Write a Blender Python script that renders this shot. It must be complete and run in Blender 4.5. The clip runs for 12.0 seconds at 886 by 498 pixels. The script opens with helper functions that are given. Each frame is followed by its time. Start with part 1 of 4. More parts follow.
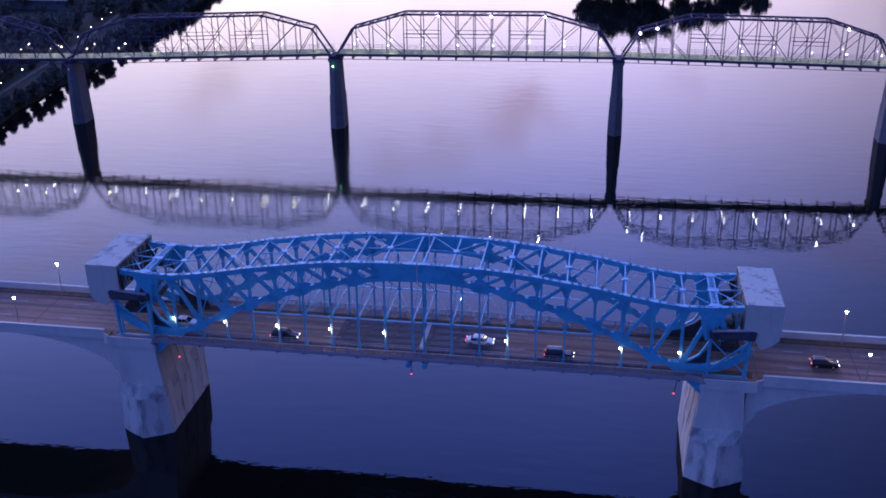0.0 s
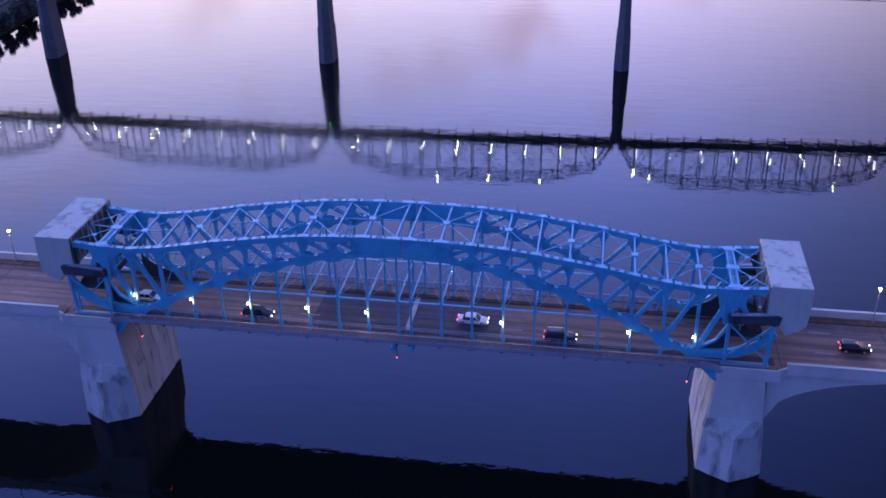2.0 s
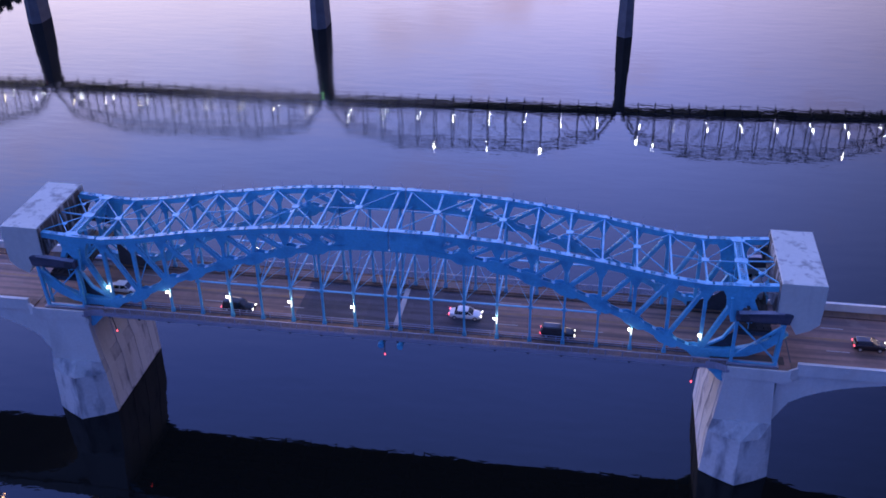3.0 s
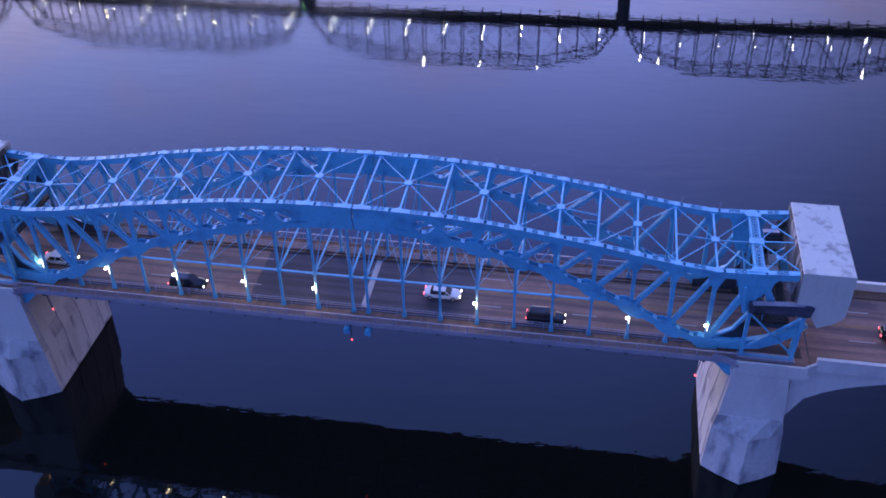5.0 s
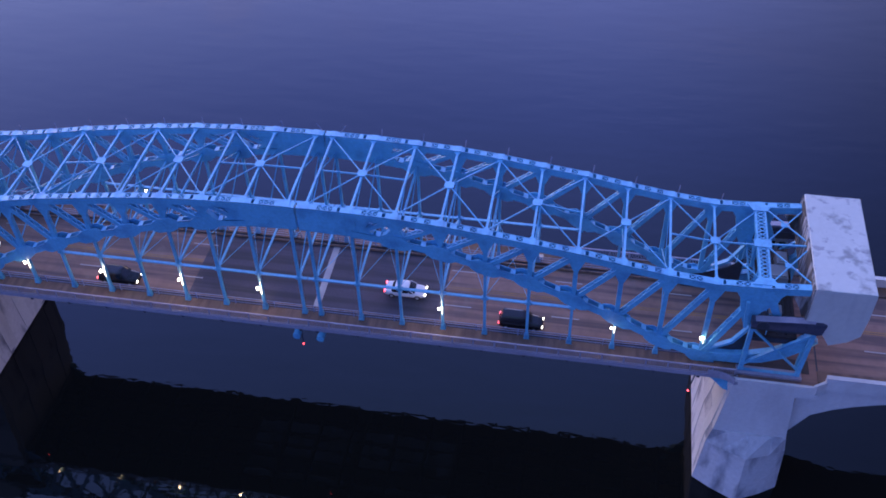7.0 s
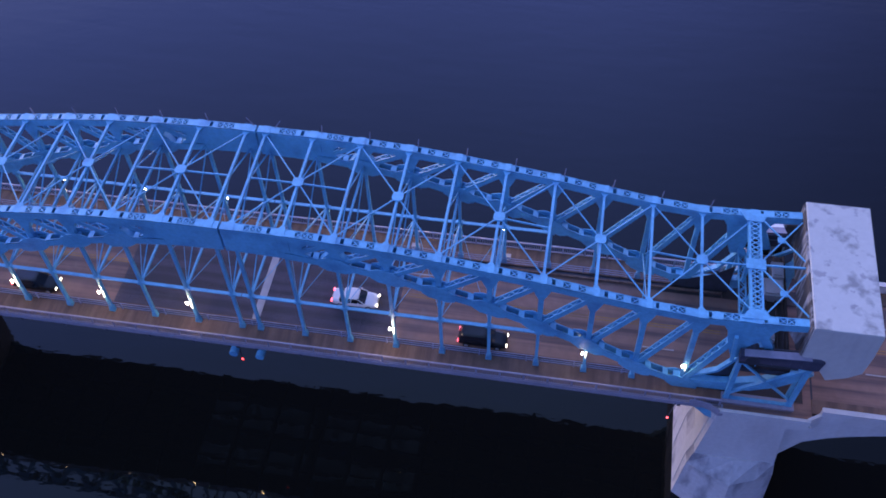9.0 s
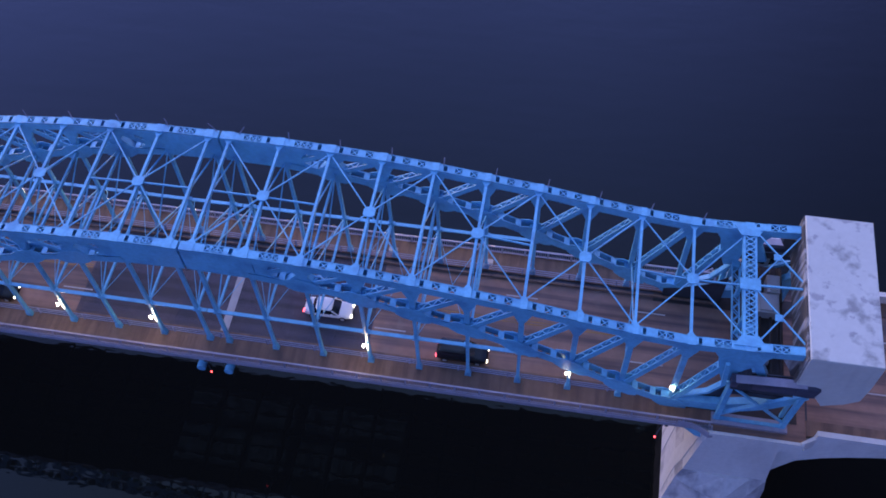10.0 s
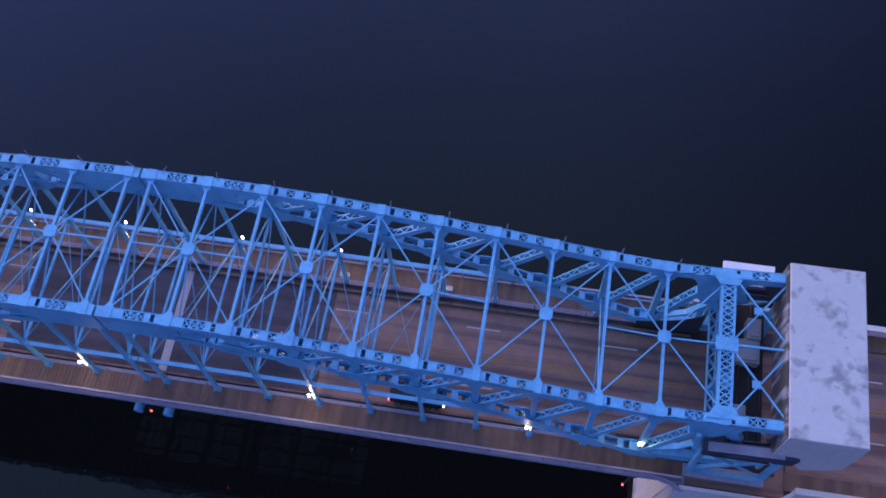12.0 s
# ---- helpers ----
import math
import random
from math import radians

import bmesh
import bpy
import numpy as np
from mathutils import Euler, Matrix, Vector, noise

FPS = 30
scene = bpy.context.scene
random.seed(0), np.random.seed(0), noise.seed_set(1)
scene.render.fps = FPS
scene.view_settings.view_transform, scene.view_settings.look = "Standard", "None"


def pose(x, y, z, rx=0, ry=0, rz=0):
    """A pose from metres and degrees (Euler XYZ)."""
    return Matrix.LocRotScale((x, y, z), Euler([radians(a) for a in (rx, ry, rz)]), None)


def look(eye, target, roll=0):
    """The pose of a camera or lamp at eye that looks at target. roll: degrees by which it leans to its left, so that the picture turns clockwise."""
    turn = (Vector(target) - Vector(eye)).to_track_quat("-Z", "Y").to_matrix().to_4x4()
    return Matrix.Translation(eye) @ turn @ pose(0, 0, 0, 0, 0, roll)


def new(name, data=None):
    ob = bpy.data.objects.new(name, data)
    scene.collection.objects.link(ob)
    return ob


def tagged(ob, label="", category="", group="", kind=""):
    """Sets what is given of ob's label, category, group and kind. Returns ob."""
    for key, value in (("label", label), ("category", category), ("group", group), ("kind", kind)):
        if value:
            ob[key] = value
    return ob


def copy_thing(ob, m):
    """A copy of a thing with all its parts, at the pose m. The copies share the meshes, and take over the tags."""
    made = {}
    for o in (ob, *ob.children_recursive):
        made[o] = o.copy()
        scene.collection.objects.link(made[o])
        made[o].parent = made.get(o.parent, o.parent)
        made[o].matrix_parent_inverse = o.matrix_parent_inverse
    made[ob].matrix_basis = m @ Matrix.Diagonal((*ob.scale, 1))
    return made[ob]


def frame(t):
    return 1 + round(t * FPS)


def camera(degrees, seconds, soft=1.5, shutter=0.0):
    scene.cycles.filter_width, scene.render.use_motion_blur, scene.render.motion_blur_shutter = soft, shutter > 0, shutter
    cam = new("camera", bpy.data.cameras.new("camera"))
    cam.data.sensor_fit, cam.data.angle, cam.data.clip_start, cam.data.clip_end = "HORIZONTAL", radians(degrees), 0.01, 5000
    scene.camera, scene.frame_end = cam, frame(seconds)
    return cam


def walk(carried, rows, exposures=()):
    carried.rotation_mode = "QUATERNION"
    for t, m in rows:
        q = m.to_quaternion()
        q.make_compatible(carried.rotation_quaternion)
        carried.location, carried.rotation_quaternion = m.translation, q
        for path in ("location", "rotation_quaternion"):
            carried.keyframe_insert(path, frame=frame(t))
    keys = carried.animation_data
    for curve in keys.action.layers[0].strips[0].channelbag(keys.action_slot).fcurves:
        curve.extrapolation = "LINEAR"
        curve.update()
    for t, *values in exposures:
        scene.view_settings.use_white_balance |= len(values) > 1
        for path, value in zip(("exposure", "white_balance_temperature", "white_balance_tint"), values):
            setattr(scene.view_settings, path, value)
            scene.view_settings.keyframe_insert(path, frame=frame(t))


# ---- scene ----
cam = camera(47.8, 12.0, soft=1.7)
PATH = [
    (0, (28.108, -147.559, 101.428), (27.805, -145.758, 100.614), -0.8),
    (0.5, (27.772, -142.9, 101.405), (27.47, -141.115, 100.556), -0.9),
    (1, (27.482, -138.217, 101.372), (27.182, -136.449, 100.487), -0.9),
    (1.5, (27.245, -133.469, 101.345), (26.946, -131.72, 100.423), -1.0),
    (2, (27.084, -128.575, 101.306), (26.786, -126.845, 100.347), -1.0),
    (2.5, (27.035, -123.568, 101.26), (26.739, -121.859, 100.265), -1.1),
    (3, (27.065, -118.522, 101.229), (26.769, -116.835, 100.196), -1.1),
    (5, (27.113, -97.762, 100.978), (26.832, -96.199, 99.762), -1.2),
    (5.5, (27.316, -92.494, 100.981), (27.038, -90.967, 99.72), -1.3),
    (6, (27.698, -87.264, 101.01), (27.423, -85.775, 99.704), -1.4),
    (6.5, (28.181, -82.036, 101.054), (27.906, -80.588, 99.702), -1.6),
    (7, (28.659, -76.831, 101.114), (28.387, -75.426, 99.716), -1.8),
    (9, (30.072, -56.583, 101.562), (29.828, -55.382, 99.981), -2.5),
    (9.5, (30.414, -51.699, 101.602), (30.177, -50.554, 99.979), -2.8),
    (10, (30.699, -46.986, 101.632), (30.47, -45.899, 99.969), -2.9),
    (10.5, (31.033, -42.426, 101.683), (30.813, -41.396, 99.983), -3.3),
    (11, (31.423, -38.033, 101.732), (31.209, -37.059, 99.998), -3.6),
    (11.5, (31.838, -33.737, 101.81), (31.63, -32.82, 100.045), -4.1),
    (12, (32.24, -29.485, 101.919), (32.039, -28.627, 100.124), -4.5),
]
walk(cam, [(t, look(eye, target, roll)) for t, eye, target, roll in PATH], ((0.0, -0.6, 5650, 16), (2.5, -0.18, 6000, 12), (5.0, 0.18, 6550, 9), (7.0, 0.23, 6900, 8), (9.5, 0.24, 7500, 6), (12.0, 0.2, 7850, 6)))

# ---- sky and light: dusk, a pale pink horizon upriver under a deep blue sky ----
world = bpy.data.worlds.new("dusk_sky")
scene.world = world
world.use_nodes = True


def dusk_sky():
    nt = world.node_tree
    nt.nodes.clear()
    add, link = nt.nodes.new, nt.links.new
    co = add("ShaderNodeTexCoord")
    sep = add("ShaderNodeSeparateXYZ")
    link(co.outputs["Generated"], sep.inputs[0])
    ramps = []
    for stops in (GLOW_SKY, BACK_SKY):
        ramp = add("ShaderNodeValToRGB")
        link(sep.outputs["Z"], ramp.inputs[0])
        for p, c in stops[1:-1]:
            ramp.color_ramp.elements.new(p)
        for e, (p, c) in zip(ramp.color_ramp.elements, stops):
            e.position, e.color = p, (*[v / 6 for v in c], 1)
        ramps.append(ramp.outputs["Color"])
    # the glow is stronger upriver (+y) than behind
    side = add("ShaderNodeMapRange")
    link(sep.outputs["Y"], side.inputs["Value"])
    for k, v in (("From Min", -0.25), ("From Max", 0.85), ("To Min", 0.0), ("To Max", 1.0)):
        side.inputs[k].default_value = v
    away = add("ShaderNodeMix")
    away.data_type = "RGBA"
    link(ramps[1], away.inputs["A"])
    link(side.outputs["Result"], away.inputs["Factor"])
    link(ramps[0], away.inputs["B"])
    # thin broken cloud, dusky pink, low in the sky
    noise_tex = add("ShaderNodeTexNoise")
    stretch = add("ShaderNodeMapping")
    stretch.inputs["Scale"].default_value = (2.2, 2.2, 5.0)
    link(co.outputs["Generated"], stretch.inputs["Vector"])
    link(stretch.outputs["Vector"], noise_tex.inputs["Vector"])
    noise_tex.inputs["Scale"].default_value = 4.5
    noise_tex.inputs["Detail"].default_value = 7.0
    cloud = add("ShaderNodeMapRange")
    link(noise_tex.outputs["Fac"], cloud.inputs["Value"])
    for k, v in (("From Min", 0.54), ("From Max", 0.7), ("To Min", 0.0), ("To Max", 0.62)):
        cloud.inputs[k].default_value = v
    low = add("ShaderNodeMapRange")
    link(sep.outputs["Z"], low.inputs["Value"])
    for k, v in (("From Min", 0.3), ("From Max", 0.55), ("To Min", 1.0), ("To Max", 0.0)):
        low.inputs[k].default_value = v
    veil = add("ShaderNodeMath")
    veil.operation = "MULTIPLY"
    link(cloud.outputs["Result"], veil.inputs[0])
    link(low.outputs["Result"], veil.inputs[1])
    clouded = add("ShaderNodeMix")
    clouded.data_type = "RGBA"
    link(veil.outputs[0], clouded.inputs["Factor"])
    link(away.outputs["Result"], clouded.inputs["A"])
    clouded.inputs["B"].default_value = (0.40, 0.27, 0.38, 1)
    # the afterglow fades towards the east bank (+x)
    fade = add("ShaderNodeMapRange")
    fade.interpolation_type = "SMOOTHSTEP"
    link(sep.outputs["X"], fade.inputs["Value"])
    for k, v in (("From Min", -0.05), ("From Max", 0.42), ("To Min", 1.0), ("To Max", 0.27)):
        fade.inputs[k].default_value = v
    mul2 = add("ShaderNodeMath")
    mul2.operation = "MULTIPLY"
    mul2.inputs[1].default_value = 6.0 * SKY_POWER
    link(fade.outputs["Result"], mul2.inputs[0])
    # warmer and hazier low down towards the west (-x)
    warm = add("ShaderNodeMapRange")
    link(sep.outputs["X"], warm.inputs["Value"])
    for k, v in (("From Min", 0.05), ("From Max", -0.35), ("To Min", 0.0), ("To Max", 1.0)):
        warm.inputs[k].default_value = v
    lowwarm = add("ShaderNodeMath")
    lowwarm.operation = "MULTIPLY"
    link(warm.outputs["Result"], lowwarm.inputs[0])
    link(low.outputs["Result"], lowwarm.inputs[1])
    hazed = add("ShaderNodeVectorMath")
    hazed.operation = "MULTIPLY"
    hazed.inputs[1].default_value = (1.14, 1.13, 0.93)
    link(clouded.outputs["Result"], hazed.inputs[0])
    western = add("ShaderNodeMix")
    western.data_type = "RGBA"
    link(lowwarm.outputs[0], western.inputs["Factor"])
    link(clouded.outputs["Result"], western.inputs["A"])
    link(hazed.outputs[0], western.inputs["B"])
    bg = add("ShaderNodeBackground")
    link(western.outputs["Result"], bg.inputs["Color"])
    link(mul2.outputs[0], bg.inputs["Strength"])
    out = add("ShaderNodeOutputWorld")
    link(bg.outputs[0], out.inputs["Surface"])


SKY_POWER = 1.0
GLOW_SKY = ((0.0, (5.45, 3.9, 3.7)), (0.17, (5.05, 3.95, 4.45)), (0.30, (3.5, 3.05, 5.2)), (0.42, (1.75, 2.15, 5.9)),
            (0.6, (0.78, 1.2, 4.7)), (0.78, (0.44, 0.76, 2.7)), (0.92, (0.27, 0.48, 1.06)), (1.0, (0.13, 0.25, 0.62)))
BACK_SKY = ((0.0, (0.17, 0.33, 1.4)), (0.35, (0.18, 0.35, 1.45)), (0.7, (0.27, 0.46, 1.4)), (0.92, (0.27, 0.48, 1.06)), (1.0, (0.13, 0.25, 0.62)))
dusk_sky()


# ---- materials ----
def surface(name, base, rough=0.6, metal=0.0, vary=0.12, grain=6.0, blotch=0.35, bump=0.08, stain_or_light=None, stain_or_light_amount=0.0,
            stain_or_light_scale=0.25, stain_or_light_stretch=(1, 1, 1), per_piece=0.0, stain_or_light_edge=(0.5, 0.68), speck=None, speck_amount=0.0, speck_scale=3.0):
    m = bpy.data.materials.new(name)
    m.use_nodes = True
    nt = m.node_tree
    add, link = nt.nodes.new, nt.links.new
    bsdf = nt.nodes["Principled BSDF"]
    co = add("ShaderNodeTexCoord")
    geo = add("ShaderNodeNewGeometry")
    fine, wide = add("ShaderNodeTexNoise"), add("ShaderNodeTexNoise")
    for n, s in ((fine, grain), (wide, blotch)):
        link(geo.outputs["Position"], n.inputs["Vector"])
        n.inputs["Scale"].default_value = s
        n.inputs["Detail"].default_value = 5.0
    total = add("ShaderNodeMath")
    total.operation = "ADD"
    link(fine.outputs["Fac"], total.inputs[0])
    link(wide.outputs["Fac"], total.inputs[1])
    span = add("ShaderNodeMapRange")
    link(total.outputs[0], span.inputs["Value"])
    for k, v in (("From Min", 0.6), ("From Max", 1.4), ("To Min", 1 - vary), ("To Max", 1 + vary)):
        span.inputs[k].default_value = v
    value = span.outputs["Result"]
    if per_piece:
        info = add("ShaderNodeObjectInfo")
        pr = add("ShaderNodeMapRange")
        link(info.outputs["Random"], pr.inputs["Value"])
        pr.inputs["To Min"].default_value, pr.inputs["To Max"].default_value = 1 - per_piece, 1 + per_piece
        mm = add("ShaderNodeMath")
        mm.operation = "MULTIPLY"
        link(value, mm.inputs[0])
        link(pr.outputs["Result"], mm.inputs[1])
        value = mm.outputs[0]
    tone = add("ShaderNodeVectorMath")
    tone.operation = "SCALE"
    tone.inputs[0].default_value = base
    link(value, tone.inputs["Scale"])
    colour = tone.outputs[0]
    for extra, amount, scale, stretch, lo, hi in ((stain_or_light, stain_or_light_amount, stain_or_light_scale, stain_or_light_stretch, *stain_or_light_edge), (speck, speck_amount, speck_scale, (1, 1, 1), 0.6, 0.68)):
        if not extra:
            continue
        mp = add("ShaderNodeMapping")
        mp.inputs["Scale"].default_value = stretch
        link(geo.outputs["Position"], mp.inputs["Vector"])
        st = add("ShaderNodeTexNoise")
        st.inputs["Scale"].default_value = scale
        st.inputs["Detail"].default_value = 4.0
        link(mp.outputs["Vector"], st.inputs["Vector"])
        cut = add("ShaderNodeMapRange")
        link(st.outputs["Fac"], cut.inputs["Value"])
        for k, v in (("From Min", lo), ("From Max", hi), ("To Min", 0.0), ("To Max", amount)):
            cut.inputs[k].default_value = v
        mix = add("ShaderNodeMix")
        mix.data_type = "RGBA"
        link(cut.outputs["Result"], mix.inputs["Factor"])
        link(colour, mix.inputs["A"])
        mix.inputs["B"].default_value = (*extra, 1)
        colour = mix.outputs["Result"]
    link(colour, bsdf.inputs["Base Color"])
    bsdf.inputs["Roughness"].default_value = rough
    bsdf.inputs["Metallic"].default_value = metal
    if bump:
        b = add("ShaderNodeBump")
        b.inputs["Strength"].default_value = bump
        b.inputs["Distance"].default_value = 0.05
        link(fine.outputs["Fac"], b.inputs["Height"])
        link(b.outputs["Normal"], bsdf.inputs["Normal"])
    return m


def glow(name, colour, power):
    m = bpy.data.materials.new(name)
    m.use_nodes = True
    bsdf = m.node_tree.nodes["Principled BSDF"]
    bsdf.inputs["Base Color"].default_value = (0.8, 0.8, 0.8, 1)
    bsdf.inputs["Emission Color"].default_value = (*colour, 1)
    bsdf.inputs["Emission Strength"].default_value = power
    return m


def river_water():
    m = bpy.data.materials.new("river_water")
    m.use_nodes = True
    nt = m.node_tree
    add, link = nt.nodes.new, nt.links.new
    bsdf = nt.nodes["Principled BSDF"]
    bsdf.inputs["Base Color"].default_value = (0.005, 0.0058, 0.0052, 1)
    bsdf.inputs["Roughness"].default_value = 0.05
    bsdf.inputs["IOR"].default_value = 1.333
    geo = add("ShaderNodeNewGeometry")
    height = None
    for scale, stretch, weight in ((0.16, (0.5, 1.0, 1), 1.3), (0.45, (0.28, 1.0, 1), 1.0), (1.3, (0.5, 1.0, 1), 0.5), (0.02, (1, 1, 1), 2.5)):
        mp = add("ShaderNodeMapping")
        mp.inputs["Scale"].default_value = stretch
        link(geo.outputs["Position"], mp.inputs["Vector"])
        n = add("ShaderNodeTexNoise")
        n.inputs["Scale"].default_value = scale
        n.inputs["Detail"].default_value = 1.0
        link(mp.outputs["Vector"], n.inputs["Vector"])
        w = add("ShaderNodeMath")
        w.operation = "MULTIPLY_ADD"
        w.inputs[1].default_value = weight
        link(n.outputs["Fac"], w.inputs[0])
        if height:
            link(height, w.inputs[2])
        else:
            w.inputs[2].default_value = 0.0
        height = w.outputs[0]
    # a breeze ruffles a belt of water west of the channel
    sep = add("ShaderNodeSeparateXYZ")
    link(geo.outputs["Position"], sep.inputs[0])
    sides = []
    for lo, hi, a, b in ((-38.0, 4.0, 0.12, 0.0), (-110.0, -70.0, 0.55, 1.0)):
        edge = add("ShaderNodeMapRange")
        edge.interpolation_type = "SMOOTHSTEP"
        link(sep.outputs["X"], edge.inputs["Value"])
        for k, v in (("From Min", lo), ("From Max", hi), ("To Min", a), ("To Max", b)):
            edge.inputs[k].default_value = v
        sides.append(edge.outputs["Result"])
    west = add("ShaderNodeMath")
    west.operation = "MULTIPLY"
    link(sides[0], west.inputs[0])
    link(sides[1], west.inputs[1])
    upriver = add("ShaderNodeMapRange")
    link(sep.outputs["Y"], upriver.inputs["Value"])
    for k, v in (("From Min", 30.0), ("From Max", 90.0), ("To Min", 0.0), ("To Max", 1.0)):
        upriver.inputs[k].default_value = v
    belt = add("ShaderNodeMath")
    belt.operation = "MULTIPLY"
    link(west.outputs[0], belt.inputs[0])
    link(upriver.outputs["Result"], belt.inputs[1])
    patch = add("ShaderNodeTexNoise")
    patch.inputs["Scale"].default_value = 0.018
    link(geo.outputs["Position"], patch.inputs["Vector"])
    rough = add("ShaderNodeMath")
    rough.operation = "MULTIPLY_ADD"
    rough.inputs[2].default_value = 0.032
    link(belt.outputs[0], rough.inputs[0])
    link(patch.outputs["Fac"], rough.inputs[1])
    link(rough.outputs[0], bsdf.inputs["Roughness"])
    b = add("ShaderNodeBump")
    b.inputs["Strength"].default_value = 1.0
    b.inputs["Distance"].default_value = RIPPLE
    link(height, b.inputs["Height"])
    link(b.outputs["Normal"], bsdf.inputs["Normal"])
    return m


RIPPLE = 0.014
BLUE = surface("blue_paint", (0.108, 0.415, 0.63), 0.45, vary=0.2, grain=3.0, blotch=0.15, bump=0.03,
               stain_or_light=(0.03, 0.13, 0.32), stain_or_light_amount=0.4, stain_or_light_scale=0.5)
DARK_STEEL = surface("weathered_dark_steel", (0.035, 0.04, 0.055), 0.6, vary=0.3, grain=2.0, blotch=0.5)
CONCRETE = surface("pale_concrete", (0.59, 0.58, 0.575), 0.85, vary=0.1, grain=2.5, blotch=0.12, bump=0.15,
                   stain_or_light=(0.26, 0.24, 0.25), stain_or_light_amount=0.4, stain_or_light_scale=0.22, stain_or_light_stretch=(1.2, 1.2, 0.4), stain_or_light_edge=(0.5, 0.8))
PIER_BASE = surface("wet_stained_concrete", (0.55, 0.54, 0.545), 0.8, vary=0.15, grain=2.0, blotch=0.2, bump=0.2,
                    stain_or_light=(0.13, 0.13, 0.16), stain_or_light_amount=0.8, stain_or_light_scale=0.45, stain_or_light_stretch=(1.2, 1.2, 0.35), stain_or_light_edge=(0.5, 0.68))
LEDGE = surface("dirty_ledge_concrete", (0.46, 0.45, 0.46), 0.85, vary=0.15, grain=2.0, blotch=0.25, bump=0.2,
                stain_or_light=(0.13, 0.13, 0.16), stain_or_light_amount=0.7, stain_or_light_scale=0.45, stain_or_light_stretch=(1.0, 1.0, 0.5), stain_or_light_edge=(0.5, 0.66))
BLOCK = surface("counterweight_concrete", (0.53, 0.53, 0.50), 0.85, vary=0.07, grain=1.8, blotch=0.2, bump=0.12,
                stain_or_light=(0.17, 0.17, 0.18), stain_or_light_amount=0.7, stain_or_light_scale=0.62, stain_or_light_edge=(0.53, 0.68), speck=(0.22, 0.21, 0.24), speck_amount=0.6, speck_scale=1.0)
BLOCK_SIDE = surface("counterweight_side_concrete", (0.53, 0.53, 0.50), 0.85, vary=0.08, grain=1.8, blotch=0.2, bump=0.12,
                     stain_or_light=(0.36, 0.36, 0.37), stain_or_light_amount=0.5, stain_or_light_scale=0.7, stain_or_light_stretch=(1.0, 1.0, 0.2), stain_or_light_edge=(0.5, 0.72))
# water streaks, plus a darker tone that puts the inner face's shade into colour
BLOCK_FACE = surface("streaked_shaded_concrete", (0.36, 0.35, 0.35), 0.85, vary=0.15, grain=2.0, blotch=0.3, bump=0.15,
                     stain_or_light=(0.055, 0.045, 0.04), stain_or_light_amount=0.95, stain_or_light_scale=1.1, stain_or_light_stretch=(1.0, 1.0, 0.16), stain_or_light_edge=(0.38, 0.51))
ROAD = surface("worn_road_concrete", (0.25, 0.146, 0.116), 0.8, vary=0.22, grain=1.2, blotch=0.2, bump=0.1,
               stain_or_light=(0.085, 0.06, 0.062), stain_or_light_amount=0.85, stain_or_light_scale=1.0, stain_or_light_stretch=(0.035, 1.0, 1), stain_or_light_edge=(0.44, 0.62),
               speck=(0.26, 0.19, 0.16), speck_amount=0.35, speck_scale=0.35)
GRATING = surface("steel_grating_deck", (0.085, 0.075, 0.10), 0.8, vary=0.2, grain=4.0, blotch=0.3,
                  stain_or_light=(0.045, 0.04, 0.05), stain_or_light_amount=0.8, stain_or_light_scale=1.0, stain_or_light_stretch=(0.035, 1.0, 1), stain_or_light_edge=(0.44, 0.62))


def open_mesh(m, pitch=(0.2, 0.1), bar=(0.075, 0.057)):
    """Lets one see between the bars of a grating of that pitch and bar width."""
    nt = m.node_tree
    add, link = nt.nodes.new, nt.links.new
    geo, sep = add("ShaderNodeNewGeometry"), add("ShaderNodeSeparateXYZ")
    link(geo.outputs["Position"], sep.inputs[0])
    gaps = []
    for axis, p, w in zip("XY", pitch, bar):
        cell, gap = add("ShaderNodeMath"), add("ShaderNodeMath")
        cell.operation, gap.operation = "PINGPONG", "GREATER_THAN"
        cell.inputs[1].default_value, gap.inputs[1].default_value = p / 2, w / 2
        link(sep.outputs[axis], cell.inputs[0])
        link(cell.outputs[0], gap.inputs[0])
        gaps.append(gap.outputs[0])
    hole, solid_part = add("ShaderNodeMath"), add("ShaderNodeMath")
    hole.operation, solid_part.operation = "MULTIPLY", "SUBTRACT"
    link(gaps[0], hole.inputs[0])
    link(gaps[1], hole.inputs[1])
    solid_part.inputs[0].default_value = 1.0
    link(hole.outputs[0], solid_part.inputs[1])
    link(solid_part.outputs[0], nt.nodes["Principled BSDF"].inputs["Alpha"])


open_mesh(GRATING)
# cross streaks imitate lamplight reflected on the boards, painted into the colour
WALK = surface("brown_sidewalk", (0.165, 0.104, 0.08), 0.85, vary=0.18, grain=2.0, blotch=0.3, bump=0.1, per_piece=0.1,
               stain_or_light=(0.085, 0.056, 0.052), stain_or_light_amount=0.7, stain_or_light_scale=1.1, stain_or_light_stretch=(1.0, 0.12, 1), stain_or_light_edge=(0.46, 0.64))
FASCIA = surface("weathered_purple_grey_steel", (0.29, 0.28, 0.35), 0.6, vary=0.2, grain=2.0, blotch=0.3)
RAIL_STEEL = surface("grey_lavender_rail_paint", (0.25, 0.26, 0.36), 0.55, vary=0.2, grain=2.0)
GIRDER = surface("weathered_blue_black_steel", (0.045, 0.052, 0.085), 0.6, vary=0.35, grain=1.5, blotch=0.4, stain_or_light=(0.12, 0.10, 0.13), stain_or_light_amount=0.6, stain_or_light_scale=0.5, stain_or_light_stretch=(0.3, 1, 1.5))
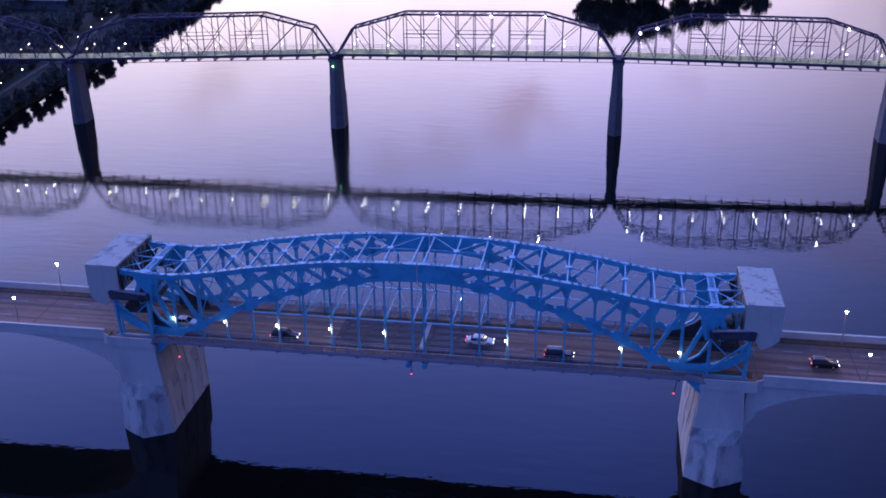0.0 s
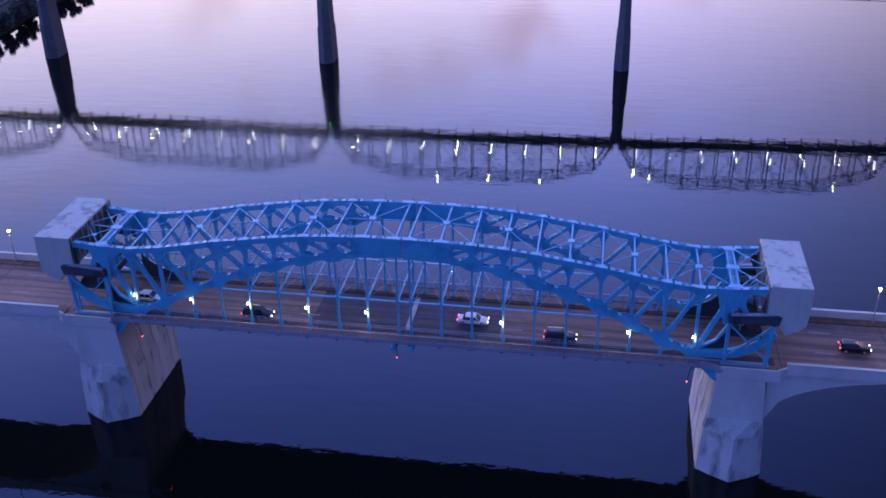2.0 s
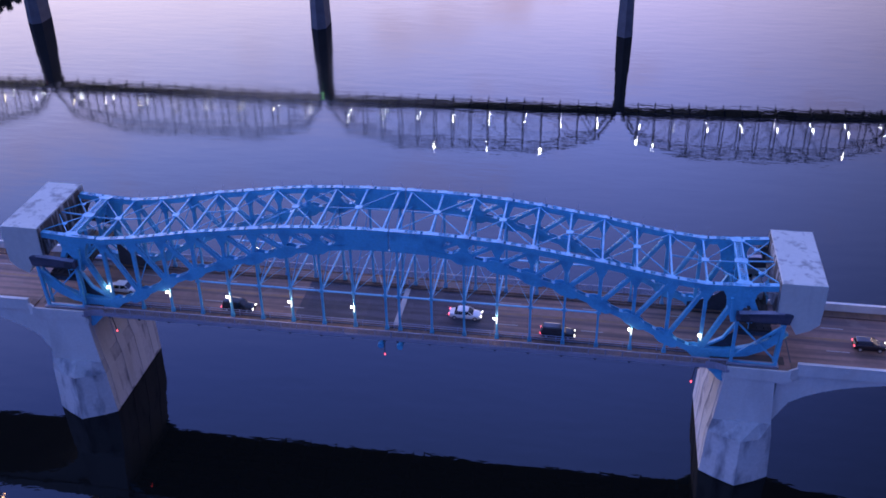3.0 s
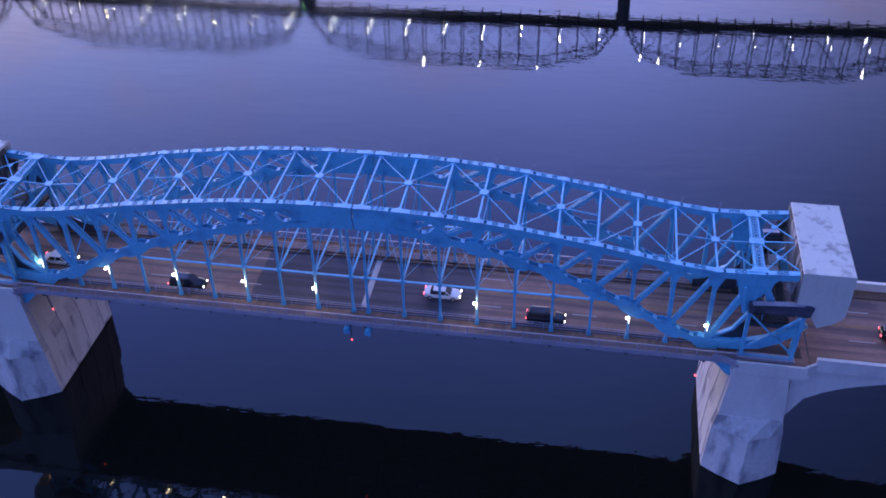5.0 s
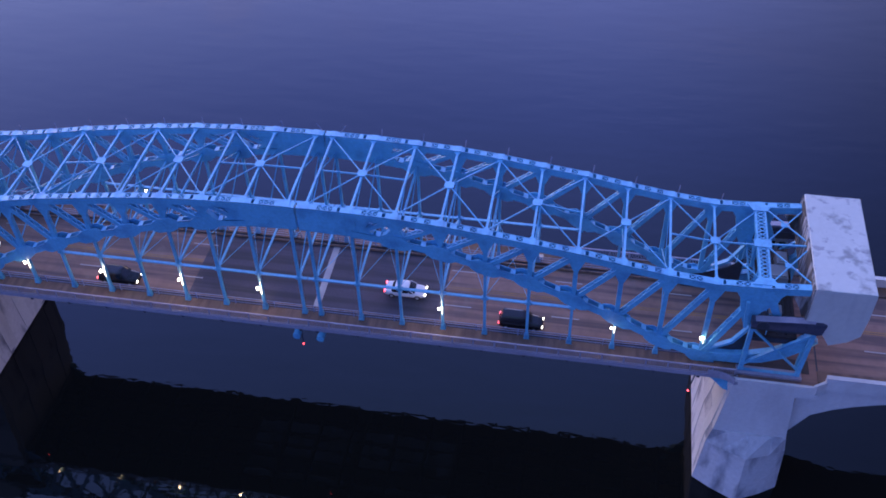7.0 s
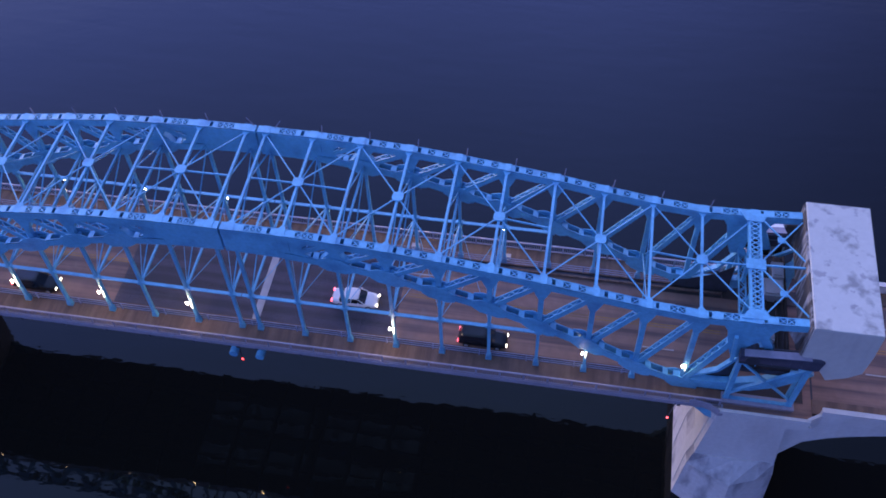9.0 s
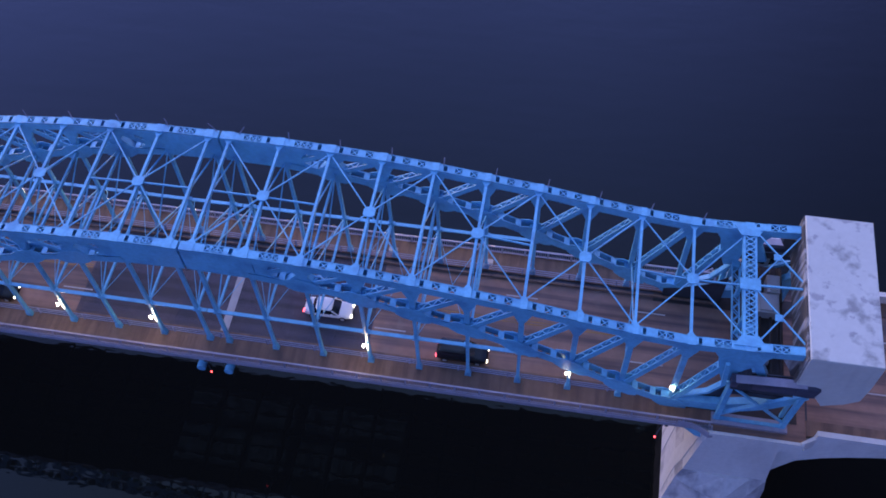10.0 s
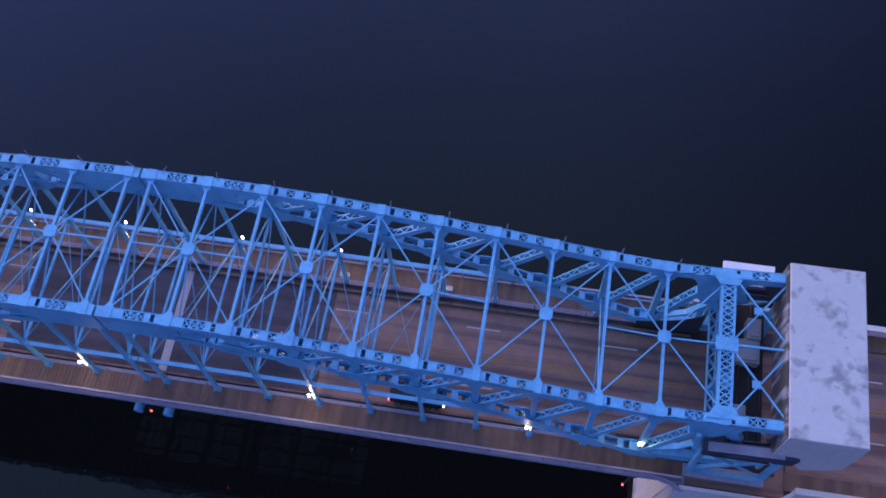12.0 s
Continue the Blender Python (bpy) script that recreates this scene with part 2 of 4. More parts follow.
# near-black colour that carries the shade of the heel slots
SLOT_SHADE = surface("painted_slot_shade", (0.028, 0.024, 0.026), 0.7, vary=0.35, grain=1.2, blotch=0.4, stain_or_light=(0.07, 0.05, 0.045), stain_or_light_amount=0.6, stain_or_light_scale=0.5)
RUST = surface("rusty_brown_machinery_steel", (0.032, 0.026, 0.025), 0.75, vary=0.35, grain=1.5, blotch=0.4, stain_or_light=(0.07, 0.045, 0.035), stain_or_light_amount=0.6, stain_or_light_scale=0.6)
WHITE_LINE = surface("white_road_paint", (0.40, 0.38, 0.37), 0.7, vary=0.2, grain=5.0)
YELLOW_LINE = surface("yellow_road_paint", (0.34, 0.18, 0.05), 0.7, vary=0.35, grain=5.0, stain_or_light=(0.15, 0.10, 0.07), stain_or_light_amount=0.8, stain_or_light_scale=0.3)
FAR_STEEL = surface("dark_violet_truss_paint", (0.05, 0.042, 0.10), 0.8, vary=0.2, grain=1.0)
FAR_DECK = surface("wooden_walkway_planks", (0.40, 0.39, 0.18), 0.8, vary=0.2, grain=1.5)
FAR_PIER = surface("grey_stone_pier", (0.14, 0.145, 0.17), 0.85, vary=0.2, grain=0.8, blotch=0.15,
                   stain_or_light=(0.06, 0.06, 0.08), stain_or_light_amount=0.6, stain_or_light_scale=0.15)
GROUND = surface("dark_riverbank_soil", (0.02, 0.026, 0.016), 0.95, vary=0.3, grain=0.4, blotch=0.03, bump=0.3)
LEAF = surface("dark_tree_foliage", (0.11, 0.12, 0.11), 1.0, vary=0.5, grain=0.6, blotch=0.08, bump=0.0, per_piece=0.2)
BARK = surface("tree_bark", (0.06, 0.05, 0.04), 0.9)
PATH_PAVE = surface("pale_path_paving", (0.09, 0.085, 0.075), 0.9)
WHITE_PAINT = surface("white_painted_metal", (0.82, 0.80, 0.79), 0.5, vary=0.08, grain=1.0)
MACHINE = surface("grey_machinery_paint", (0.36, 0.34, 0.34), 0.6, vary=0.15, grain=1.0)
LAMP_GLOW = glow("white_lamp_lens", (1.0, 0.84, 0.6), 60.0)
LAMP_FAR = glow("walkway_lamp_globe", (1.0, 0.97, 0.86), 520.0)
LAMP_WARM = glow("warm_walkway_lamp_globe", (1.0, 0.86, 0.42), 380.0)
RED_GLOW = glow("red_beacon_lens", (1.0, 0.05, 0.05), 8.0)
WATER = river_water()


# ---- mesh building ----
class Shape:
    """Collects boxes, beams and prisms into one mesh."""

    def __init__(self):
        self.v, self.f = [], []

    def hexa(self, pts):
        n = len(self.v)
        self.v += [tuple(p) for p in pts]
        self.f += [tuple(n + i for i in q) for q in ((0, 3, 2, 1), (4, 5, 6, 7), (0, 1, 5, 4), (1, 2, 6, 5), (2, 3, 7, 6), (3, 0, 4, 7))]
        return self

    def box(self, lo, hi):
        (a, b, c), (d, e, f) = lo, hi
        return self.hexa([(a, b, c), (d, b, c), (d, e, c), (a, e, c), (a, b, f), (d, b, f), (d, e, f), (a, e, f)])

    def beam(self, a, b, wide, deep, up=(0, 0, 1), wide2=None, deep2=None):
        """A bar from a to b, wide across and deep along up; it may taper."""
        a, b = Vector(a), Vector(b)
        d = (b - a).normalized()
        side = d.cross(Vector(up))
        if side.length < 1e-4:
            side = d.cross(Vector((1, 0, 0)))
        side.normalize()
        top = side.cross(d)
        pts = []
        for p, w, h in ((a, wide, deep), (b, wide2 or wide, deep2 or deep)):
            pts += [p - side * w / 2 - top * h / 2, p + side * w / 2 - top * h / 2, p + side * w / 2 + top * h / 2, p - side * w / 2 + top * h / 2]
        return self.hexa(pts)

    def prism(self, outline, axis, lo, hi):
        """A polygon, drawn in the two other axes, pushed from lo to hi along the axis 0, 1 or 2."""
        n, k = len(self.v), len(outline)
        for h in (lo, hi):
            for u, w in outline:
                p = [u, w]
                p.insert(axis, h)
                self.v.append(tuple(p))
        self.f.append(tuple(n + i for i in range(k)))
        self.f.append(tuple(n + k + i for i in reversed(range(k))))
        self.f += [(n + i, n + k + i, n + k + (i + 1) % k, n + (i + 1) % k) for i in range(k)]
        return self

    def tube(self, a, b, r1, r2=None, sides=8):
        a, b = Vector(a), Vector(b)
        d = (b - a).normalized()
        s = d.cross(Vector((0, 0, 1)) if abs(d.z) < 0.9 else Vector((1, 0, 0))).normalized()
        t = d.cross(s)
        n = len(self.v)
        for p, r in ((a, r1), (b, r1 if r2 is None else r2)):
            for i in range(sides):
                g = 2 * math.pi * i / sides
                self.v.append(tuple(p + s * r * math.cos(g) + t * r * math.sin(g)))
        self.f.append(tuple(n + i for i in range(sides)))
        self.f.append(tuple(n + sides + i for i in reversed(range(sides))))
        self.f += [(n + i, n + sides + i, n + sides + (i + 1) % sides, n + (i + 1) % sides) for i in range(sides)]
        return self

    def loft(self, rings):
        """Rings of equal length joined one after another, with both ends closed."""
        n, k = len(self.v), len(rings[0])
        for r in rings:
            self.v += [tuple(p) for p in r]
        for j in range(len(rings) - 1):
            for i in range(k):
                self.f.append((n + j * k + i, n + j * k + (i + 1) % k, n + (j + 1) * k + (i + 1) % k, n + (j + 1) * k + i))
        self.f.append(tuple(n + i for i in reversed(range(k))))
        self.f.append(tuple(n + (len(rings) - 1) * k + i for i in range(k)))
        return self

    def mesh(self, name):
        me = bpy.data.meshes.new(name)
        me.from_pydata(self.v, [], self.f)
        bm = bmesh.new()
        bm.from_mesh(me)
        bmesh.ops.recalc_face_normals(bm, faces=bm.faces)
        bm.to_mesh(me)
        bm.free()
        return me


def part(name, shape, material, parent=None, label=""):
    me = shape.mesh(name)
    me.materials.append(material)
    ob = new(name, me)
    ob.parent = parent
    return tagged(ob, label) if label else ob


def thing(name, label, category, group="", kind=""):
    return tagged(new(name), label, category, group, kind)


def solid(name, shape, material, label, category, group="", kind=""):
    return tagged(part(name, shape, material), label, category, group, kind)


# ---- the river ----
water = Shape()
water.v, water.f = [(-2500, -1500, 0), (2500, -1500, 0), (2500, 4000, 0), (-2500, 4000, 0)], [(0, 1, 2, 3)]
solid("water", water, WATER, "still dark river water mirroring the dusk sky", "water", kind="structure")

# ---- the blue bascule bridge ----
P, HALF, DECK = 4.572, 5.92, 18.2
NX = [0.95 + P * k for k in range(10)] + [46.75]
ZT = [34.6, 34.56, 34.36, 34.05, 33.52, 32.85, 32.2, 31.3, 30.52, 30.0, 30.15]
ZB = [31.9, 31.7, 31.15, 30.2, 28.8, 27.4, 25.5, 23.4, 20.9, 19.0]
TIE = 24.0


CROWN_BAYS = ((0.28, 0.40, 1), (0.40, 0.52, 1), (0.52, 0.64, 1), (0.73, 0.80, 0))
TOP_BAYS = ((0.15, 0.22, 0), (0.37, 0.52, 1), (0.66, 0.81, 1))
END_BAYS = ((0.13, 0.19, 0), (0.40, 0.55, 1), (0.55, 0.70, 1))
LOW_BAYS = ((0.1, 0.18, 0), (0.3, 0.55, 0), (0.66, 0.84, 0))


def laced_chord(a, b, wide, deep, bays):
    """A built-up box chord: two web plates, battens below, and on top cover plates with hand holes and laced bays between them."""
    s = Shape()
    a, b = Vector(a), Vector(b)
    d = (b - a).normalized()
    side = d.cross(Vector((0, 0, 1))).normalized()
    up = side.cross(d)
    ln = (b - a).length
    for g in (-1, 1):
        o = side * g * (wide / 2 - 0.04)
        s.beam(a + o, b + o, 0.08, deep, up)
    low = -up * (deep / 2 - 0.03)
    for i in range(7):
        s.beam(a + d * (ln - 0.3) * i / 6 + low, a + d * ((ln - 0.3) * i / 6 + 0.3) + low, wide - 0.16, 0.05, up)
    top = up * (deep / 2 - 0.03)
    for g in (-1, 1):
        o = side * g * (wide / 2 - 0.06) + top
        s.beam(a + o, b + o, 0.12, 0.06, up)
    cur = 0.0
    w = side * (wide / 2 - 0.15)
    for u0, u1, laced in (*bays, (1.0, 1.0, 0)):
        if u0 > cur + 0.001:
            s.beam(a + d * ln * cur + top, a + d * ln * u0 + top, wide - 0.24, 0.06, up)
        cur = u1
        if laced:
            p, q = a + d * ln * (u0 + 0.01), a + d * ln * (u1 - 0.01)
            s.beam(p - w + top, q + w + top, 0.075, 0.04, up)
            s.beam(p + w + top * 0.98, q - w + top * 0.98, 0.075, 0.04, up)
            s.beam(q + d * 0.03 - w + top, q + d * 0.03 + w + top, 0.1, 0.05, up)
    return s


def laced_bar(a, b, wide, deep, normal=(0, 1, 0), pitch=0.55):
    """A diagonal of two channels joined by zigzag lacing on its two open faces."""
    s = Shape()
    a, b = Vector(a), Vector(b)
    d = (b - a).normalized()
    n = Vector(normal)
    up = n.cross(d).normalized()
    ln = (b - a).length
    for g in (-1, 1):
        o = n * g * (wide / 2 - 0.05)
        s.beam(a + o, b + o, deep, 0.1, n)
    k = max(4, int(ln / pitch))
    for g in (-1, 1):
        t = up * g * (deep / 2 - 0.02)
        for i in range(k):
            z = 1 if i % 2 else -1
            s.beam(a + d * ln * i / k + n * z * (wide / 2 - 0.08) + t, a + d * ln * (i + 1) / k - n * z * (wide / 2 - 0.08) + t, 0.09, 0.03, up)
        s.beam(a + t, a + d * 0.7 + t, wide - 0.1, 0.04, up)
        s.beam(b - d * 0.7 + t, b + t, wide - 0.1, 0.04, up)
    return s


def gusset(x, z, reach, tall, y, thick=0.06, slope=0.0):
    """A pair of plates clasping a node of a truss, with clipped corners."""
    s = Shape()
    for g in (-1, 1):
        o = y + g * 0.41
        out = [(-reach, -tall * 0.3), (-reach * 0.55, -tall * 0.5), (reach * 0.55, -tall * 0.5), (reach, -tall * 0.3),
               (reach, tall * 0.25), (reach * 0.45, tall * 0.5), (-reach * 0.45, tall * 0.5), (-reach, tall * 0.25)]
        s.prism([(x + u, z + w + slope * u) for u, w in out], 1, o - thick / 2, o + thick / 2)
    return s


def bascule_leaf():
    leaf = thing("bascule_leaf", "bright blue riveted steel bascule truss leaf with concrete counterweight", "bridge span", "bascule leaves")
    for y in (-HALF, HALF):
        top = [Vector((x, y, z - 0.42)) for x, z in zip(NX, ZT)] + [Vector((51.2, y, 30.1))]
        bot = [Vector((x, y, z)) for x, z in zip(NX, ZB)]
        for k in range(11):
            part("top_chord", laced_chord(top[k], top[k + 1], 0.84, 0.84, CROWN_BAYS if k < 2 else TOP_BAYS if k < 8 else END_BAYS), BLUE, leaf)
        for k in range(1, 9):
            part("bottom_chord", laced_chord(bot[k], bot[k + 1], 0.82, 0.85, LOW_BAYS), BLUE, leaf)
        part("chord_stub", Shape().box((0.1, y - 0.42, ZT[0] - 0.86), (NX[0], y + 0.42, ZT[0] - 0.005)), BLUE, leaf)
        # solid web by the midspan joint
        web = Shape()
        out = [(0.1, ZT[0] - 0.7), (NX[1] + 0.6, ZT[1] - 0.72), (NX[1] + 0.6, ZB[1] - 0.45), (NX[1], ZB[1] - 0.4), (0.1, ZB[0] - 0.4)]
        web.prism(out, 1, y - 0.36, y + 0.36)
        web.prism([(NX[1] + 0.6, ZT[1] - 0.72), (NX[1] + 2.2, ZT[1] - 0.8), (NX[1] + 1.6, ZB[1] + 0.9), (NX[1] + 2.4, ZB[1] + 0.2), (NX[1] + 0.6, ZB[1] - 0.1)], 1, y - 0.3, y + 0.3)
        web.prism([(NX[2] - 1.1, ZT[2] - 0.75), (NX[2] + 1.3, ZT[2] - 0.85), (NX[2] + 0.5, ZT[2] - 1.7), (NX[2] + 1.2, ZB[2] + 0.3), (NX[2] - 1.5, ZB[2] + 0.35), (NX[2] - 0.4, ZT[2] - 1.7)], 1, y - 0.3, y + 0.3)
        part("web_plate", web, BLUE, leaf, "solid riveted blue web plate")
        # posts between the chords
        for k in range(3, 10):
            s = Shape().beam(bot[k], (NX[k], y, ZT[k] - 0.85), 0.5, 0.46, (1, 0, 0))
            s.prism([(NX[k] - 0.25, ZT[k] - 2.6), (NX[k] + 0.25, ZT[k] - 2.6), (NX[k] + 1.0, ZT[k] - 0.8), (NX[k] - 1.0, ZT[k] - 0.8)], 1, y - 0.27, y + 0.27)
            part("post", s, BLUE, leaf)
        # diagonals rise towards the counterweight
        for k in range(1, 9):
            a, b = bot[k], Vector((NX[k + 1], y, ZT[k + 1] - 0.5))
            part("diagonal", laced_bar(a, b, 0.62, 0.5), BLUE, leaf)
        part("diagonal", laced_bar((NX[9], y, ZB[9] + 0.3), (45.4, y, 26.9), 0.7, 0.6), BLUE, leaf)
        for k in range(2, 10):
            sl = (ZB[min(k + 1, 9)] - ZB[k - 1]) / (NX[min(k + 1, 9)] - NX[k - 1])
            part("gusset_plate", gusset(NX[k], ZB[k], 1.5, 1.9, y, slope=sl), BLUE, leaf)
        for k in range(11):
            s = Shape().box((NX[k] - 0.36, y - 0.44, ZT[k] - 0.03), (NX[k] + 0.36, y + 0.44, ZT[k] + 0.03))
            part("node_plate", s, BLUE, leaf)
        # hangers carry the deck under the arch of the bottom chord
        for k in range(0, 9):
            s = Shape().beam((NX[k], y, ZB[k]), (NX[k], y, DECK - 0.4), 0.32, 0.28, (1, 0, 0))
            if k < 7:
                s.box((NX[k] - 0.34, y - 0.19, TIE - 0.16), (NX[k] + 0.34, y + 0.19, TIE + 0.16))
            s.prism([(NX[k] - 0.3, DECK - 0.4), (NX[k] + 0.3, DECK - 0.4), (NX[k] + 0.3, DECK + 0.3), (NX[k] + 0.2, DECK + 0.9), (NX[k] - 0.2, DECK + 0.9), (NX[k] - 0.3, DECK + 0.3)], 1, y - 0.2, y + 0.2)
            part("hanger", s, BLUE, leaf)
        for k in range(0, 6):
            part("tie_beam", Shape().beam((NX[k] - (0.9 if k == 0 else 0), y, TIE), (NX[k + 1], y, TIE), 0.34, 0.1), BLUE, leaf)
        # trunnion post and the curved heel below it
        s = Shape().prism([(43.9, 29.6), (49.0, 29.7), (48.4, 28.9), (48.2, 28.0), (49.2, 25.6), (48.5, 25.4), (47.6, 27.4), (46.9, 26.6), (46.7, 24.6), (45.6, 24.4), (45.0, 26.2), (44.6, 28.4)], 1, y - 0.33, y + 0.33)
        part("trunnion_post", s, BLUE, leaf, "broad blue trunnion post plate")
        rim = []
        for a, z in ((41.2, 18.75), (43.5, 18.55), (46.0, 18.6), (48.4, 19.1), (50.4, 20.1), (52.2, 21.7), (53.2, 23.0)):
            rim.append((a, z))
        inner = [(52.1, 23.9), (50.7, 22.1), (49.0, 20.9), (47.0, 20.15), (45.2, 19.85), (43.5, 19.75), (41.2, 20.0)]
        part("heel_girder", Shape().prism(rim + inner, 1, y - 0.34, y + 0.34), BLUE, leaf, "curved blue heel girder")
        part("heel_brace", Shape().beam((NX[9], y, 19.6), (45.0, y, 21.6), 0.5, 0.28).beam((45.0, y, 21.6), (46.6, y, 24.6), 0.5, 0.28), BLUE, leaf)
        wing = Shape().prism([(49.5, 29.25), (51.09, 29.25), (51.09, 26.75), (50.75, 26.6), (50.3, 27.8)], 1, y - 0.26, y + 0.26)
        part("counterweight_wing", wing, BLOCK_FACE, leaf, "water-streaked wing joining chord and counterweight, shade in its dark colour")
    # struts and laterals between the two trusses
    for k in range(10):
        z = ZT[k] - 0.3
        s = Shape().beam((NX[k], -HALF + 0.3, z), (NX[k], HALF - 0.3, z), 0.22, 0.34)
        for g in (-1, 1):
            s.prism([(NX[k] - 0.42, g * (HALF - 0.4)), (NX[k] + 0.42, g * (HALF - 0.4)), (NX[k] + 0.11, g * (HALF - 0.85)), (NX[k] - 0.11, g * (HALF - 0.85))], 2, z + 0.1, z + 0.19)
        part("top_strut", s, BLUE, leaf)
    for k in range(1, 10, 2):
        z = ZT[k] - 0.12
        for i in (k - 1, k + 1):
            for g in (-1, 1):
                part("lateral_brace", Shape().beam((NX[k], 0, z), (NX[i], g * (HALF - 0.45), ZT[i] - 0.2), 0.1, 0.1), BLUE, leaf)
        s = Shape().prism([(NX[k] - 0.5, -0.28), (NX[k] - 0.28, -0.5), (NX[k] + 0.28, -0.5), (NX[k] + 0.5, -0.28), (NX[k] + 0.5, 0.28), (NX[k] + 0.28, 0.5), (NX[k] - 0.28, 0.5), (NX[k] - 0.5, 0.28)], 2, z, z + 0.1)
        part("lateral_plate", s, BLUE, leaf)
    for a, b in ((0, 1), (1, 2), (5, 6), (8, 9), (9, 10)):
        part("ridge_strut", Shape().beam((NX[a], 0, ZT[a] - 0.25), (NX[b], 0, ZT[b] - 0.25), 0.11, 0.16), BLUE, leaf)
    # laced portal beam over the trunnions
    s = Shape()
    z = ZT[10] - 0.1
    for g in (-1, 1):
        s.beam((NX[10] + g * 0.48, -HALF, z - 0.2), (NX[10] + g * 0.48, HALF, z - 0.2), 0.2, 0.6)
    n = 20
    for i in range(n):
        y0, y1 = -HALF + 0.5 + (2 * HALF - 1) * i / n, -HALF + 0.5 + (2 * HALF - 1) * (i + 1) / n
        s.beam((NX[10] - 0.42, y0, z + 0.1), (NX[10] + 0.42, y1, z + 0.1), 0.1, 0.05)
        s.beam((NX[10] + 0.42, y0, z + 0.09), (NX[10] - 0.42, y1, z + 0.09), 0.1, 0.05)
    s.box((NX[10] - 0.85, -0.55, z + 0.05), (NX[10] + 0.85, 0.55, z + 0.16))
    for g in (-1, 1):
        s.prism([(NX[10] - 1.3, g * HALF), (NX[10] + 1.3, g * HALF), (NX[10] + 0.7, g * (HALF - 1.0)), (NX[10] - 0.7, g * (HALF - 1.0))], 2, z + 0.05, z + 0.16)
    part("portal_beam", s, BLUE, leaf, "blue laced portal beam")
    part("lower_portal_strut", laced_bar((46.6, -HALF + 0.3, 25.0), (46.6, HALF - 0.3, 25.0), 0.7, 0.4, (1, 0, 0), 0.6), BLUE, leaf)
    for g in (-1, 1):
        part("portal_hanger", laced_bar((46.6, g * 1.9, 25.1), (46.7, g * 1.9, z - 0.5), 0.4, 0.3, (0, 1, 0), 0.6), BLUE, leaf)
        part("portal_brace", Shape().beam((46.6, g * 1.9, 25.1), (46.7, g * (HALF - 0.4), z - 0.6), 0.13, 0.13), BLUE, leaf)
    part("ridge_strut", Shape().beam((NX[10], 0, z), (51.2, 0, 30.35), 0.15, 0.18), BLUE, leaf)
    for g in (-1, 1):
        for y0, y1 in ((0.4, HALF - 0.4), (HALF - 0.4, 0.4)):
            part("lateral_brace", Shape().beam((NX[10] + 0.5, g * y0, z + 0.05), (51.2, g * y1, 30.4), 0.12, 0.12), BLUE, leaf)
        part("lateral_plate", Shape().box((48.7, g * 2.96 - 0.3, z + 0.12), (49.3, g * 2.96 + 0.3, z + 0.22)), BLUE, leaf)
    # sway bracing across the roadway
    for k in range(0, 9):
        lo = TIE if k < 6 else ZB[k] + 1.6
        if k < 6:
            part("sway_strut", Shape().beam((NX[k], -HALF, TIE), (NX[k], HALF, TIE), 0.21, 0.2), BLUE, leaf)
        hi = ZB[k] if k < 6 else ZT[k] - 0.9
        if k >= 2 and k < 6:
            part("sway_strut", Shape().beam((NX[k], -HALF, ZB[k]), (NX[k], HALF, ZB[k]), 0.18, 0.3), BLUE, leaf)
        for g in (-1, 1):
            part("sway_brace", Shape().beam((NX[k], -g * HALF, lo), (NX[k], g * HALF, hi), 0.09, 0.12), BLUE, leaf)
            part("top_sway_brace", Shape().beam((NX[k], g * HALF, hi - (0.2 if k > 5 else 0)), (NX[k], 0, ZT[k] - 0.4), 0.1, 0.12), BLUE, leaf)
    # flat cross bracing at the level of the ties
    for k in (0, 2, 4):
        for g in (-1, 1):
            for i in (k - 1, k + 1):
                if i >= 0:
                    part("tie_rod", Shape().beam((NX[k], g * (HALF - 0.2), TIE + 0.05), (NX[i], -g * (HALF - 0.2), TIE + 0.05), 0.045, 0.045), BLUE, leaf)
    # dark plates added inside the heels to imitate the shade there
    for g in (-1, 1):
        guard = Shape().prism([(41.0, 18.27), (46.5, 18.27), (46.5, 22.6), (45.0, 21.1), (42.4, 19.7), (41.0, 19.4)], 1, g * 5.42 - 0.03, g * 5.42 + 0.03)
        part("heel_guard", guard, DARK_STEEL, leaf, "added dark plate standing in for shade beside the heel")
    # counterweight
    prof = [(51.1, 31.34), (56.7, 31.34), (56.72, 28.0), (56.55, 25.5), (55.5, 24.5), (53.9, 23.75), (52.7, 25.7), (51.15, 26.7)]
    part("counterweight", Shape().prism(prof, 1, -7.05, 6.9), BLOCK_SIDE, leaf, "massive pale concrete counterweight block")
    part("counterweight_top", Shape().loft([[(51.12, -7.03, 31.34), (56.68, -7.03, 31.34), (56.68, 6.88, 31.34), (51.12, 6.88, 31.34)], [(51.16, -6.99, 31.4), (56.64, -6.99, 31.4), (56.64, 6.84, 31.4), (51.16, 6.84, 31.4)]]), BLOCK, leaf, "dirt-blotched top of the counterweight")
    part("counterweight_face", Shape().box((50.95, -6.9, 26.8), (51.098, 6.8, 31.2)), BLOCK_FACE, leaf, "water-streaked concrete inner face of the counterweight, shade in its dark colour")
    return leaf


leaf_right = bascule_leaf()
leaf_left = copy_thing(leaf_right, pose(0, 0, 0, 0, 0, 180))
for leaf, g in ((leaf_right, 1), (leaf_left, -1)):
    for k in range(10):
        x, y = g * NX[k] + 0.7, HALF + 0.3
        part("chord_rod", Shape().tube((g * x, g * y, ZT[k] - 0.1), (g * x + (0.7 if k == 0 else 0.12), g * y, ZT[k] + 1.0), 0.045, 0.035, 5), FASCIA, leaf, "short thin rod on the chord")


